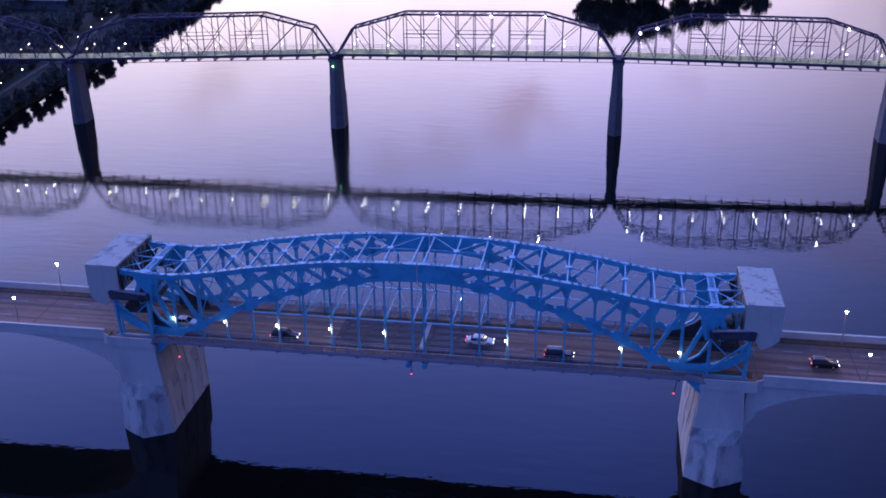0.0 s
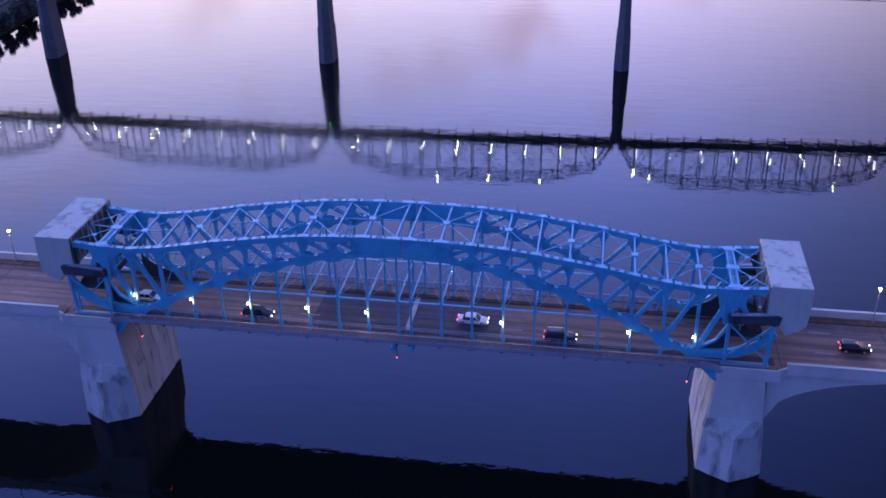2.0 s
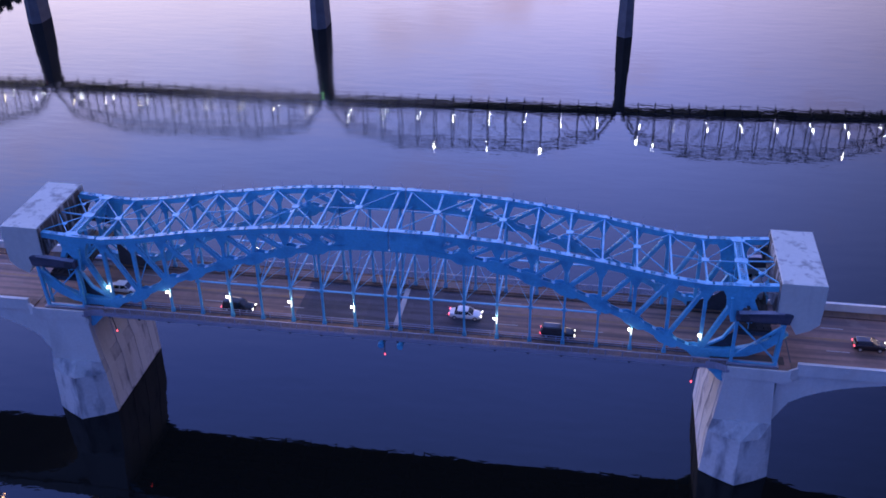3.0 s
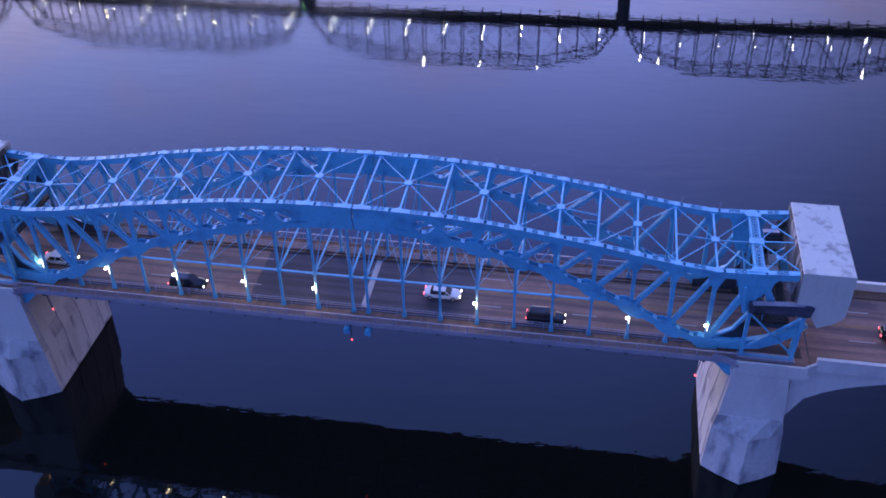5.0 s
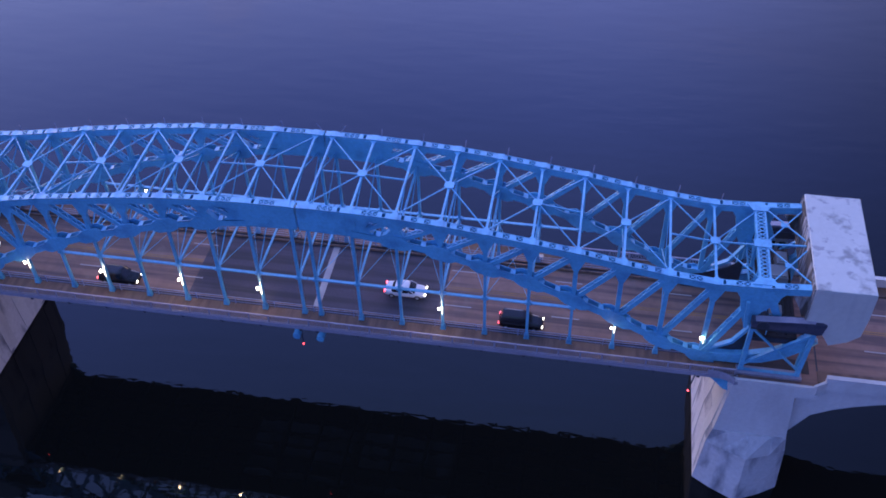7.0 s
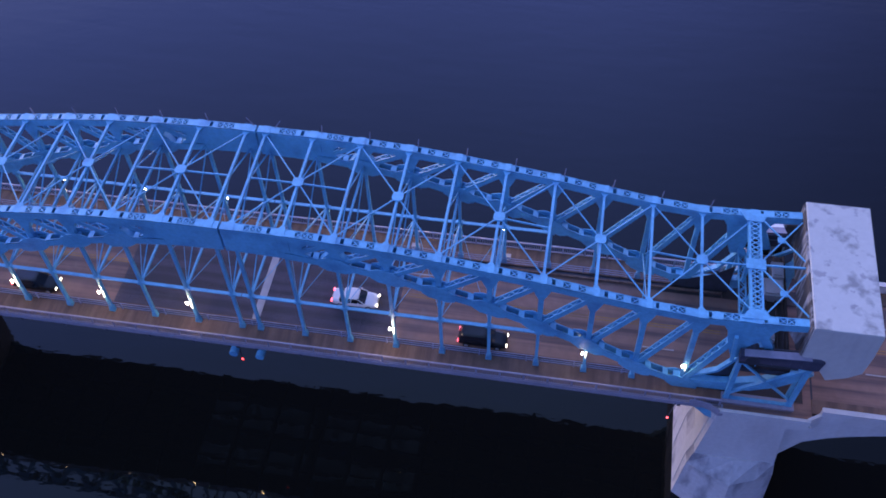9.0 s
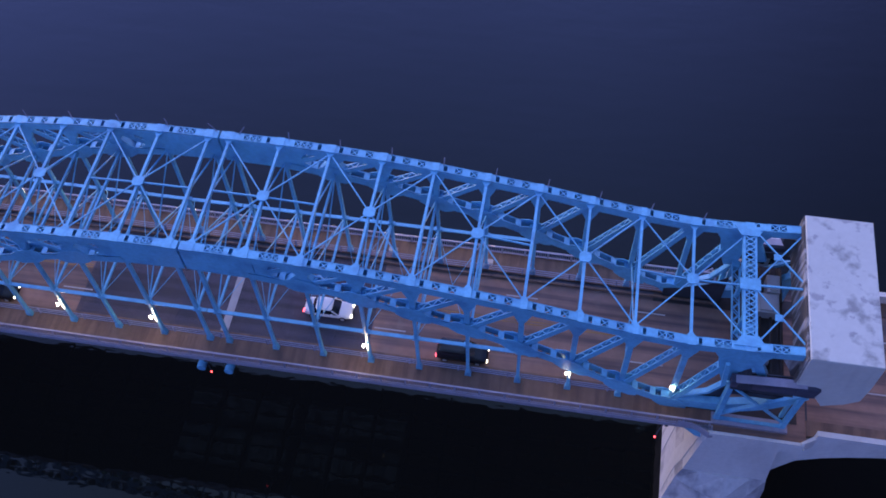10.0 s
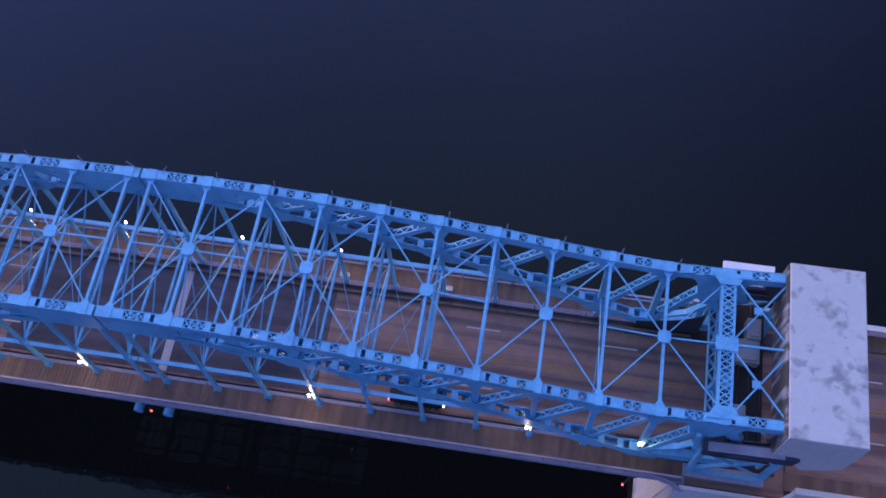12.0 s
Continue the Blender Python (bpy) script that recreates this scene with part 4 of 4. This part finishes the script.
def far_span(x0, z0, x1, z1):
    span = thing("footbridge_span", "dark violet camelback steel truss footbridge span", "bridge span", "footbridge spans")
    n = 16
    a, b = Vector((x0 + 1.0, far_y(x0), z0)), Vector((x1 - 1.0, far_y(x1), z1))
    across = Vector((-(b - a).y, (b - a).x, 0)).normalized()
    tops = {0: 0.0, 1: 8.9, 4: 13.7, 12: 13.7, 15: 8.9, 16: 0.0}

    def top_h(k):
        ks = sorted(tops)
        for p, q in zip(ks, ks[1:]):
            if p <= k <= q:
                return tops[p] + (tops[q] - tops[p]) * (k - p) / (q - p)

    def at(k, h, w):
        return a + (b - a) * k / n + Vector((0, 0, h)) + across * w

    for w in (0.0, 6.2):
        for k in range(n):
            part("bottom_chord", Shape().beam(at(k, 0, w), at(k + 1, 0, w), 0.28, 0.4), FAR_STEEL, span)
            part("top_chord", Shape().beam(at(k, top_h(k), w), at(k + 1, top_h(k + 1), w), 0.5, 0.55), FAR_STEEL, span)
        for k in range(1, n):
            v = Shape()
            for o in (-0.13, 0.13):
                v.beam(at(k + o / 5.6, 0, w), at(k + o / 5.6, top_h(k), w), 0.09, 0.12)
            m = int(top_h(k) / 1.1)
            for i in range(m):
                o = 0.13 if i % 2 else -0.13
                v.beam(at(k + o / 5.6, top_h(k) * i / m, w), at(k - o / 5.6, top_h(k) * (i + 1) / m, w), 0.05, 0.06)
            part("post", v, FAR_STEEL, span)
        for k in range(2, n - 1, 2):
            if k < 8:
                part("diagonal", Shape().beam(at(k, top_h(k), w), at(k + 2, 0, w), 0.1, 0.2), FAR_STEEL, span)
                part("sub_diagonal", Shape().beam(at(k + 1, top_h(k + 1) / 2, w), at(k + 2, top_h(k + 2), w), 0.08, 0.1), FAR_STEEL, span)
            if k > 8:
                part("diagonal", Shape().beam(at(k, top_h(k), w), at(k - 2, 0, w), 0.1, 0.2), FAR_STEEL, span)
                part("sub_diagonal", Shape().beam(at(k - 1, top_h(k - 1) / 2, w), at(k - 2, top_h(k - 2), w), 0.08, 0.1), FAR_STEEL, span)
        part("diagonal", Shape().beam(at(1, top_h(1), w), at(2, 0, w), 0.1, 0.2), FAR_STEEL, span)
        part("diagonal", Shape().beam(at(15, top_h(15), w), at(14, 0, w), 0.1, 0.2), FAR_STEEL, span)
        part("diagonal", Shape().beam(at(6, 0, w), at(8, top_h(8), w), 0.08, 0.14), FAR_STEEL, span)
        part("diagonal", Shape().beam(at(10, 0, w), at(8, top_h(8), w), 0.08, 0.14), FAR_STEEL, span)
        for p, q in ((4, 6), (7, 9), (10, 12)):
            for h in (6.2, 7.4):
                part("mid_strut", Shape().beam(at(p, h, w), at(q, h, w), 0.1, 0.14), FAR_STEEL, span)
        # railing
        r = Shape()
        for h in (1.3, 1.8, 2.3):
            r.beam(at(0, h, w - 0.6 if w == 0 else w + 0.6), at(n, h, w - 0.6 if w == 0 else w + 0.6), 0.06, 0.07)
        for i in range(2 * n + 1):
            o = w - 0.6 if w == 0 else w + 0.6
            r.beam(at(i / 2, 0.9, o), at(i / 2, 2.35, o), 0.07, 0.07)
        part("railing", r, FAR_STEEL, span)
    for k in range(n + 1):
        f = Shape().beam(at(k, -0.75, -1.2), at(k, -0.75, 7.4), 0.35, 0.4)
        f.beam(at(k, -0.4, -1.2), at(k, 0.4, -1.2), 0.3, 0.4)
        part("floor_beam", f, FAR_STEEL, span)
        if 1 <= k <= 15:
            part("top_strut", Shape().beam(at(k, top_h(k), 0), at(k, top_h(k), 6.2), 0.3, 0.35), FAR_STEEL, span)
        if 1 <= k < 15:
            part("top_brace", Shape().beam(at(k, top_h(k), 0), at(k + 1, top_h(k + 1), 6.2), 0.12, 0.12).beam(at(k, top_h(k), 6.2), at(k + 1, top_h(k + 1), 0), 0.12, 0.12), FAR_STEEL, span)
    for w in (-0.6, 6.8):
        part("fascia", Shape().beam(at(0, 0.3, w), at(n, 0.3, w), 0.2, 0.7), FAR_STEEL, span)
    part("lower_pipe", Shape().beam(at(0, -0.95, -0.9), at(n, -0.95, -0.9), 0.16, 0.16), FAR_STEEL, span)
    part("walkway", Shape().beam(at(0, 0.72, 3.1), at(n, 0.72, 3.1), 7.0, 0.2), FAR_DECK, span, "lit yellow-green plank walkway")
    return span, at, top_h


def walkway_lamp(p, h, warm):
    lamp = thing("walkway_lamp", "small shaded white lamp on a dark post on the footbridge", "street lamp", "footbridge lamps")
    p = Vector(p)
    part("post", Shape().tube(p, p + Vector((0, 0, h)), 0.07, 0.05, 6), FAR_STEEL, lamp)
    top = p + Vector((0, -0.25, h))
    part("arm", Shape().beam(p + Vector((0, 0, h)), top, 0.06, 0.06), FAR_STEEL, lamp)
    part("lens", Shape().tube(top - Vector((0, 0, 0.055)), top, 0.11, 0.16, 8), warm, lamp, "glowing white lens")
    part("shade", Shape().tube(top, top + Vector((0, 0, 0.16)), 0.2, 0.05, 8), FAR_STEEL, lamp, "dark conical shade")
    return lamp


def floodlight(p):
    f = thing("floodlight", "bright white floodlight on the footbridge top chord", "floodlight", "footbridge floodlights")
    p = Vector(p)
    part("bracket", Shape().beam(p, p + Vector((0, -0.3, 0)), 0.1, 0.1), FAR_STEEL, f)
    part("lens", Shape().tube(p + Vector((0, -0.3, -0.13)), p + Vector((0, -0.3, 0.13)), 0.13, 0.15, 8), LAMP_FAR, f, "glowing white lens")


for i in range(5):
    (x0, z0), (x1, z1) = FAR_PIERS[i], FAR_PIERS[i + 1]
    span, at, top_h = far_span(x0, z0, x1, z1)
    for k in range(1, 16, 2):
        walkway_lamp(at(k + 0.1, 0.82, 0.1), 3.1, LAMP_WARM if i < 2 and k % 3 else LAMP_FAR)
        walkway_lamp(at(k + 0.1, 0.82, 6.1), 3.4, LAMP_FAR)
    for k in ((), (), (6, 9, 12), (1, 2, 13), ())[i]:
        floodlight(at(k, top_h(k) - 0.3, -0.25))


def far_pier(x, z):
    pier = thing("footbridge_pier", "tall tapering grey stone pier with a dark base", "bridge pier", "footbridge piers", "structure")
    y = far_y(x) + 3.1

    def ring(zz, wx, wy, nose):
        return [(x - wx, y - wy, zz), (x, y - wy - nose, zz), (x + wx, y - wy, zz), (x + wx, y + wy, zz), (x, y + wy + nose, zz), (x - wx, y + wy, zz)]

    part("shaft", Shape().loft([ring(11.5, 1.95, 3.0, 1.2), ring(z - 2.2, 1.6, 2.9, 0.8)]), FAR_PIER, pier)
    part("pier_base", Shape().loft([ring(-3, 2.45, 3.3, 1.7), ring(11.5, 2.1, 3.15, 1.4)]), FAR_PIER, pier, "slightly wider lower pier of darker stone")
    part("capstone", Shape().loft([ring(z - 2.2, 1.85, 3.2, 0.7), ring(z - 1.2, 2.0, 3.3, 0.7)]), FAR_PIER, pier)
    part("bearing", Shape().box((x - 1.6, y - 3.6, z - 1.2), (x + 1.6, y + 3.6, z - 0.2)), FAR_STEEL, pier)


for x, z in FAR_PIERS:
    far_pier(x, z)


def channel_light(x, z, lens):
    c = thing("channel_light", "small coloured channel light on the footbridge pier top", "navigation light", "channel lights")
    y = far_y(x) - 1.2
    part("bracket", Shape().beam((x, y + 1.2, z), (x, y, z), 0.12, 0.12), FAR_STEEL, c)
    part("lens", Shape().tube((x, y, z - 0.16), (x, y, z + 0.16), 0.13, 0.13, 8), lens, c)


channel_light(-62.0, 21.6, glow("green_channel_lens", (0.35, 1.0, 0.4), 60.0))
channel_light(-154.4, 19.5, glow("red_channel_lens", (1.0, 0.08, 0.06), 1.5))


# ---- cars ----
def car(x, y, paint, name, label, roof=1.45, long=4.7, box=False):
    c = thing(name, label, "car", "cars on the bridge")
    z, w, h = DECK, 0.9, long / 2
    hood = 0.92 if not box else 1.08

    def hoop(u, wide, low, belt):
        half = [(0.86, low), (1.0, low + 0.25), (1.0, belt - 0.22), (0.93, belt - 0.05), (0.7, belt)]
        return [(x + u, y - wide * k, z + v) for k, v in half] + [(x + u, y + wide * k, z + v) for k, v in reversed(half)]

    rear = hood + 0.06
    body = Shape().loft([hoop(-h, w * 0.78, 0.38, rear - 0.22), hoop(-h + 0.12, w * 0.92, 0.28, rear - 0.06), hoop(-h + 0.7, w, 0.24, rear),
                         hoop(0.0, w, 0.22, rear), hoop(h - 1.35, w, 0.22, hood), hoop(h - 0.5, w * 0.96, 0.24, hood - 0.12),
                         hoop(h - 0.12, w * 0.86, 0.28, hood - 0.26), hoop(h, w * 0.7, 0.36, hood - 0.4)])
    part("body", body, paint, c)
    a, b = (-h + 0.7, h - 1.2) if not box else (-h + 0.15, h - 1.2)

    def ring(u0, u1, ww, v):
        k = 0.18
        return [(x + u0 + k, y - ww, z + v), (x + u1 - k, y - ww, z + v), (x + u1, y - ww + k, z + v), (x + u1, y + ww - k, z + v),
                (x + u1 - k, y + ww, z + v), (x + u0 + k, y + ww, z + v), (x + u0, y + ww - k, z + v), (x + u0, y - ww + k, z + v)]

    slope = 0.55 if not box else 0.2
    part("cabin_glass", Shape().loft([ring(a, b, w - 0.04, hood - 0.03), ring(a + slope, b - 0.75, w - 0.2, roof - 0.06)]), GLASS, c, "dark tinted windows")
    part("roof", Shape().loft([ring(a + slope - 0.06, b - 0.68, w - 0.18, roof - 0.07), ring(a + slope, b - 0.76, w - 0.2, roof - 0.01), ring(a + slope + 0.25, b - 1.0, w - 0.4, roof + 0.03)]), paint, c)
    for t in (-1, 1):
        for u0, u1 in ((b, b - 0.72), ((a + b) / 2, (a + b) / 2)):
            part("pillar", Shape().beam((x + u0 - 0.08, y + t * (w - 0.05), z + hood), (x + u1, y + t * (w - 0.19), z + roof - 0.05), 0.07, 0.07), paint, c)
    for u in (-h + 0.85, h - 0.9):
        for s in (-1, 1):
            wheel = part("wheel", Shape().tube((x + u, y + s * (w - 0.2), z + 0.33), (x + u, y + s * (w + 0.02), z + 0.33), 0.33, sides=14), TYRE, c, "black tyre")
            part("rim", Shape().tube((x + u, y + s * (w + 0.0), z + 0.33), (x + u, y + s * (w + 0.03), z + 0.33), 0.2, sides=10), MACHINE, wheel)
    for s in (-1, 1):
        part("headlight", Shape().box((x + h - 0.06, y + s * 0.62 - 0.14, z + 0.62), (x + h + 0.03, y + s * 0.62 + 0.14, z + 0.78)), HEADLIGHT, c, "lit white headlight")
        part("tail_light", Shape().box((x - h - 0.03, y + s * 0.66 - 0.18, z + 0.72), (x - h + 0.06, y + s * 0.66 + 0.18, z + 0.9)), RED_TAIL, c, "lit red tail light")
        part("mirror", Shape().box((x + b - 0.75, y + s * 0.98 - 0.1, z + hood), (x + b - 0.6, y + s * 0.98 + 0.1, z + hood + 0.14)), paint, c)
    return c


GLASS = surface("dark_glass", (0.01, 0.012, 0.016), 0.08, vary=0.0, bump=0.0)
TYRE = surface("black_rubber", (0.015, 0.015, 0.015), 0.9)
WHITE_CAR = surface("white_car_paint", (0.72, 0.72, 0.74), 0.25, vary=0.02, bump=0.0)
BLACK_CAR = surface("black_car_paint", (0.012, 0.012, 0.015), 0.2, vary=0.05, bump=0.0)
RED_CAR = surface("dark_car_paint", (0.018, 0.014, 0.018), 0.25, vary=0.05, bump=0.0)
HEADLIGHT = glow("headlight_glow", (1.0, 0.9, 0.75), 6.0)
RED_TAIL = glow("tail_light_glow", (1.0, 0.05, 0.05), 4.0)
control_house()
car(9.6, -1.2, WHITE_CAR, "white_sedan", "white sedan with lit lights driving over the dark grating")
car(23.0, -4.0, BLACK_CAR, "black_suv", "black sport utility vehicle with lit lights in the kerb lane", 1.72, 4.8, True)
car(65.1, -1.0, RED_CAR, "dark_hatchback", "dark hatchback with lit lights on the approach roadway", 1.5, 4.3, True)
car(-42.6, -1.6, WHITE_CAR, "white_sedan", "white sedan with lit headlights passing under the blue truss heel")
car(-23.6, -4.0, BLACK_CAR, "black_suv", "black sport utility vehicle beside the kerb near a lamp", 1.72, 4.8, True)


# ---- river banks, island and trees ----
def bank(name, outline, top, label):
    """A bank whose edge rises from the water to its level top within a few metres."""
    c = Vector((sum(p[0] for p in outline) / len(outline), sum(p[1] for p in outline) / len(outline)))
    rings = []
    for inset, z in ((0.0, -2.0), (0.3, 0.2), (3.0, top * 0.7), (8.0, top)):
        ring = []
        for x, y in outline:
            p = Vector((x, y))
            p += (c - p).normalized() * inset
            ring.append((p.x, p.y, z + (0.3 * noise.noise((x * 0.05, y * 0.05, z)) if z > 0 else 0)))
        rings.append(ring)
    return solid(name, Shape().loft(rings), GROUND, label, "river bank", kind="structure")


SHORE = [(-160, -600), (-166, -200), (-170, 0), (-178, 140), (-185, 182), (-188, 222), (-188, 262), (-191, 302), (-197, 370), (-212, 470), (-285, 700), (-380, 1100)]
fine = []
for (ax, ay), (bx, by) in zip(SHORE, SHORE[1:]):
    m = max(2, int(math.hypot(bx - ax, by - ay) / 9))
    for i in range(m):
        u = i / m
        jag = 3.0 * noise.noise(((ax + (bx - ax) * u) * 0.06, (ay + (by - ay) * u) * 0.06, 3.0))
        fine.append((ax + (bx - ax) * u + jag, ay + (by - ay) * u))
bank("ground_west_bank", fine + [(-380, 1100), (-1400, 1100), (-1400, -600)], 3.2, "dark wooded river bank with a lamplit path")
bank("ground_east_bank", [(185, -600), (187, 0), (192, 180), (215, 420), (300, 900), (380, 1100), (1400, 1100), (1400, -600)], 3.2, "dark low river bank")
ISLE = [(8, 470), (14, 446), (30, 434), (52, 431), (74, 440), (95, 452), (118, 470), (150, 520), (180, 640), (140, 760), (70, 700), (30, 580)]
bank("ground_island", ISLE, 2.2, "wooded river island")


def tree_kind(seed, tall, wide):
    """A tapered trunk with limbs and a ragged crown of many small leaf clumps."""
    rnd = random.Random(seed)
    trunk = Shape().tube((0, 0, -0.5), (0.2, 0.1, tall * 0.62), tall * 0.022, tall * 0.009, 7)
    blobs = []
    for i in range(13):
        g = rnd.uniform(0, 6.28)
        r = rnd.uniform(0.15, 0.8) * wide
        z = tall * rnd.uniform(0.2, 0.88)
        r *= 1.15 - abs(z / tall - 0.55) * 1.3
        tip = Vector((math.cos(g) * r, math.sin(g) * r, z))
        blobs.append((tip, rnd.uniform(0.26, 0.46) * wide))
        trunk.tube((0, 0, z * 0.6), tip, tall * 0.008, tall * 0.003, 5)
    crown = Shape()
    for tip, size in blobs:
        for j in range(150):
            d = Vector((rnd.gauss(0, 1), rnd.gauss(0, 1), rnd.gauss(0, 0.8))).normalized() * size * rnd.uniform(0.45, 1.12)
            p = tip + d
            e = rnd.uniform(0.35, 0.8)
            u = Vector((rnd.gauss(0, 1), rnd.gauss(0, 1), rnd.gauss(0, 1))).normalized() * e
            v = Vector((rnd.gauss(0, 1), rnd.gauss(0, 1), rnd.gauss(0, 1))).normalized() * e
            k = len(crown.v)
            crown.v += [tuple(p - u), tuple(p + v), tuple(p + u * 0.9), tuple(p - v * 0.8)]
            crown.f.append((k, k + 1, k + 2, k + 3))
    t = thing("tree", "dark leafy riverside tree at dusk", "tree", "bank trees")
    part("trunk", trunk, BARK, t)
    me = bpy.data.meshes.new("crown")
    me.from_pydata(crown.v, [], crown.f)
    me.materials.append(LEAF)
    new("crown", me).parent = t
    return t


PATH_LINE = [(-186, 120), (-196, 182), (-202, 222), (-207, 262), (-215, 302), (-229, 370), (-250, 450), (-262, 500)]


def clear_of_path(x, y):
    """Whether a tree here leaves the path and its lamps open."""
    for (ax, ay), (bx, by) in zip(PATH_LINE, PATH_LINE[1:]):
        if ay <= y <= by:
            on = ax + (bx - ax) * (y - ay) / (by - ay)
            return not -5.0 < x - on < 7.0
    return True


rnd = random.Random(11)
kinds = [tree_kind(1, 14, 5.2), tree_kind(2, 17, 6.0), tree_kind(3, 11, 4.6), tree_kind(4, 20, 6.5)]
spots = []
woods = []
for (x, y) in fine:
    if 120 < y < 640:
        spots.append((x + 0.6, y + rnd.uniform(-2, 2), 2, rnd.uniform(0.45, 0.68)))
        spots.append((x - 2.5, y + 4.5 + rnd.uniform(-2, 2), 2, rnd.uniform(0.45, 0.68)))
        (spots if y < 420 else woods).append((x - 6.0, y + rnd.uniform(-3, 3), 2, rnd.uniform(0.45, 0.62)))
        (spots if y < 420 else woods).append((x - 19.0 - rnd.uniform(-2, 3), y + rnd.uniform(-3, 3), rnd.choice((0, 1, 2)), rnd.uniform(0.8, 1.1)))
        woods.append((x - 11.0, y + rnd.uniform(-3, 3), 2, rnd.uniform(0.38, 0.5)))
        for back in (27.0, 36.0):
            woods.append((x - back - rnd.uniform(-2, 3), y + rnd.uniform(-3, 3), rnd.choice((0, 1, 2)), rnd.uniform(0.8, 1.1)))
for i in range(120):
    woods.append((rnd.uniform(-330, -232), rnd.uniform(150, 560), rnd.choice((0, 1, 2)), rnd.uniform(0.7, 1.0)))
for i in range(48):
    x = rnd.uniform(10, 122)
    y0 = 438 + abs(x - 42) * 0.42
    spots.append((x, y0 + rnd.uniform(0, 50), 3, (1.32 - abs(x - 45) * 0.0075) * rnd.uniform(0.85, 1.1)))
spots = [p for p in spots if clear_of_path(p[0], p[1])]
woods = [p for p in woods if clear_of_path(p[0], p[1])]
# the wood further back from the water, joined
crowns = []
for k in range(3):
    me = [c for c in kinds[k].children if c.name.startswith("crown")][0].data
    co = np.empty(len(me.vertices) * 3)
    me.vertices.foreach_get("co", co)
    crowns.append(co.reshape(-1, 4, 3)[::2])
leaves = []
for x, y, k, size in woods:
    g = rnd.uniform(0, 6.28)
    turn = np.array(((math.cos(g), math.sin(g), 0), (-math.sin(g), math.cos(g), 0), (0, 0, 1)))
    leaves.append((crowns[k] @ turn) * size + np.array((x, y, 2.0)))
leaves = np.concatenate(leaves).reshape(-1, 3)
me = bpy.data.meshes.new("woodland")
me.from_pydata(leaves.tolist(), [], np.arange(len(leaves)).reshape(-1, 4).tolist())
me.materials.append(LEAF)
tagged(new("woodland", me), "dark dusk woodland on the low river bank", "trees", kind="stuff")
first = [True] * 4
for x, y, k, size in spots:
    m = pose(x, y, 0.6 if size < 0.82 and k == 2 else 2.0, 0, 0, rnd.uniform(0, 360))
    if first[k]:
        kinds[k].matrix_basis = m
        first[k] = False
    else:
        kinds[k].scale = (size, size, size)
        copy_thing(kinds[k], m)
        kinds[k].scale = (1, 1, 1)

# the riverside path and its lamps
path = Shape()
for p, q in zip(PATH_LINE, PATH_LINE[1:]):
    path.beam((*p, 3.35), (*q, 3.35), 2.2, 0.5)
solid("path", path, PATH_PAVE, "pale riverside footpath under lamps", "path", kind="structure")


def path_lamp(x, y):
    lamp = thing("path_lamp", "warm white lamp on a post beside the riverside path", "street lamp", "path lamps")
    part("post", Shape().tube((x, y, 3.0), (x, y, 8.0), 0.07, 0.05, 6), FAR_STEEL, lamp)
    part("globe", Shape().tube((x, y, 8.0), (x, y, 8.25), 0.1, 0.13, 8), PATH_GLOW, lamp, "glowing warm white globe")


PATH_GLOW = glow("path_lamp_globe", (1.0, 0.82, 0.55), 40.0)
for p, q in zip(PATH_LINE, PATH_LINE[1:]):
    m = int(math.hypot(q[0] - p[0], q[1] - p[1]) / 14)
    for i in range(m):
        u = (i + 0.3) / m
        path_lamp(p[0] + (q[0] - p[0]) * u + 1.8, p[1] + (q[1] - p[1]) * u)


def riverside_hall():
    hall = thing("riverside_hall", "low pale-roofed hall among the bank trees", "building")
    part("hall_body", Shape().box((-300, 352, 2.5), (-258, 378, 8.5)), FAR_PIER, hall)
    part("roof", Shape().prism([(-302, 8.5), (-256, 8.5), (-279, 11.5)], 1, 350, 380), WHITE_PAINT, hall, "pale metal roof")


riverside_hall()


# ---- sidewalk boards ----
def boards(side):
    deck = thing("sidewalk_boards", "brown boarded sidewalk surface on the bridge", "pavement", kind="structure")
    me = Shape().box((-0.18, -1.12, 0.0), (0.18, 1.12, 0.03)).mesh("board")
    me.materials.append(WALK)
    r = random.Random(side + 5)
    for i in range(240):
        ob = new("board", me)
        ob.parent = deck
        ob.location = (-45.4 + 0.379 * i, side * 6.76, WALKZ + 0.004 + r.uniform(0, 0.012))


boards(-1)
boards(1)
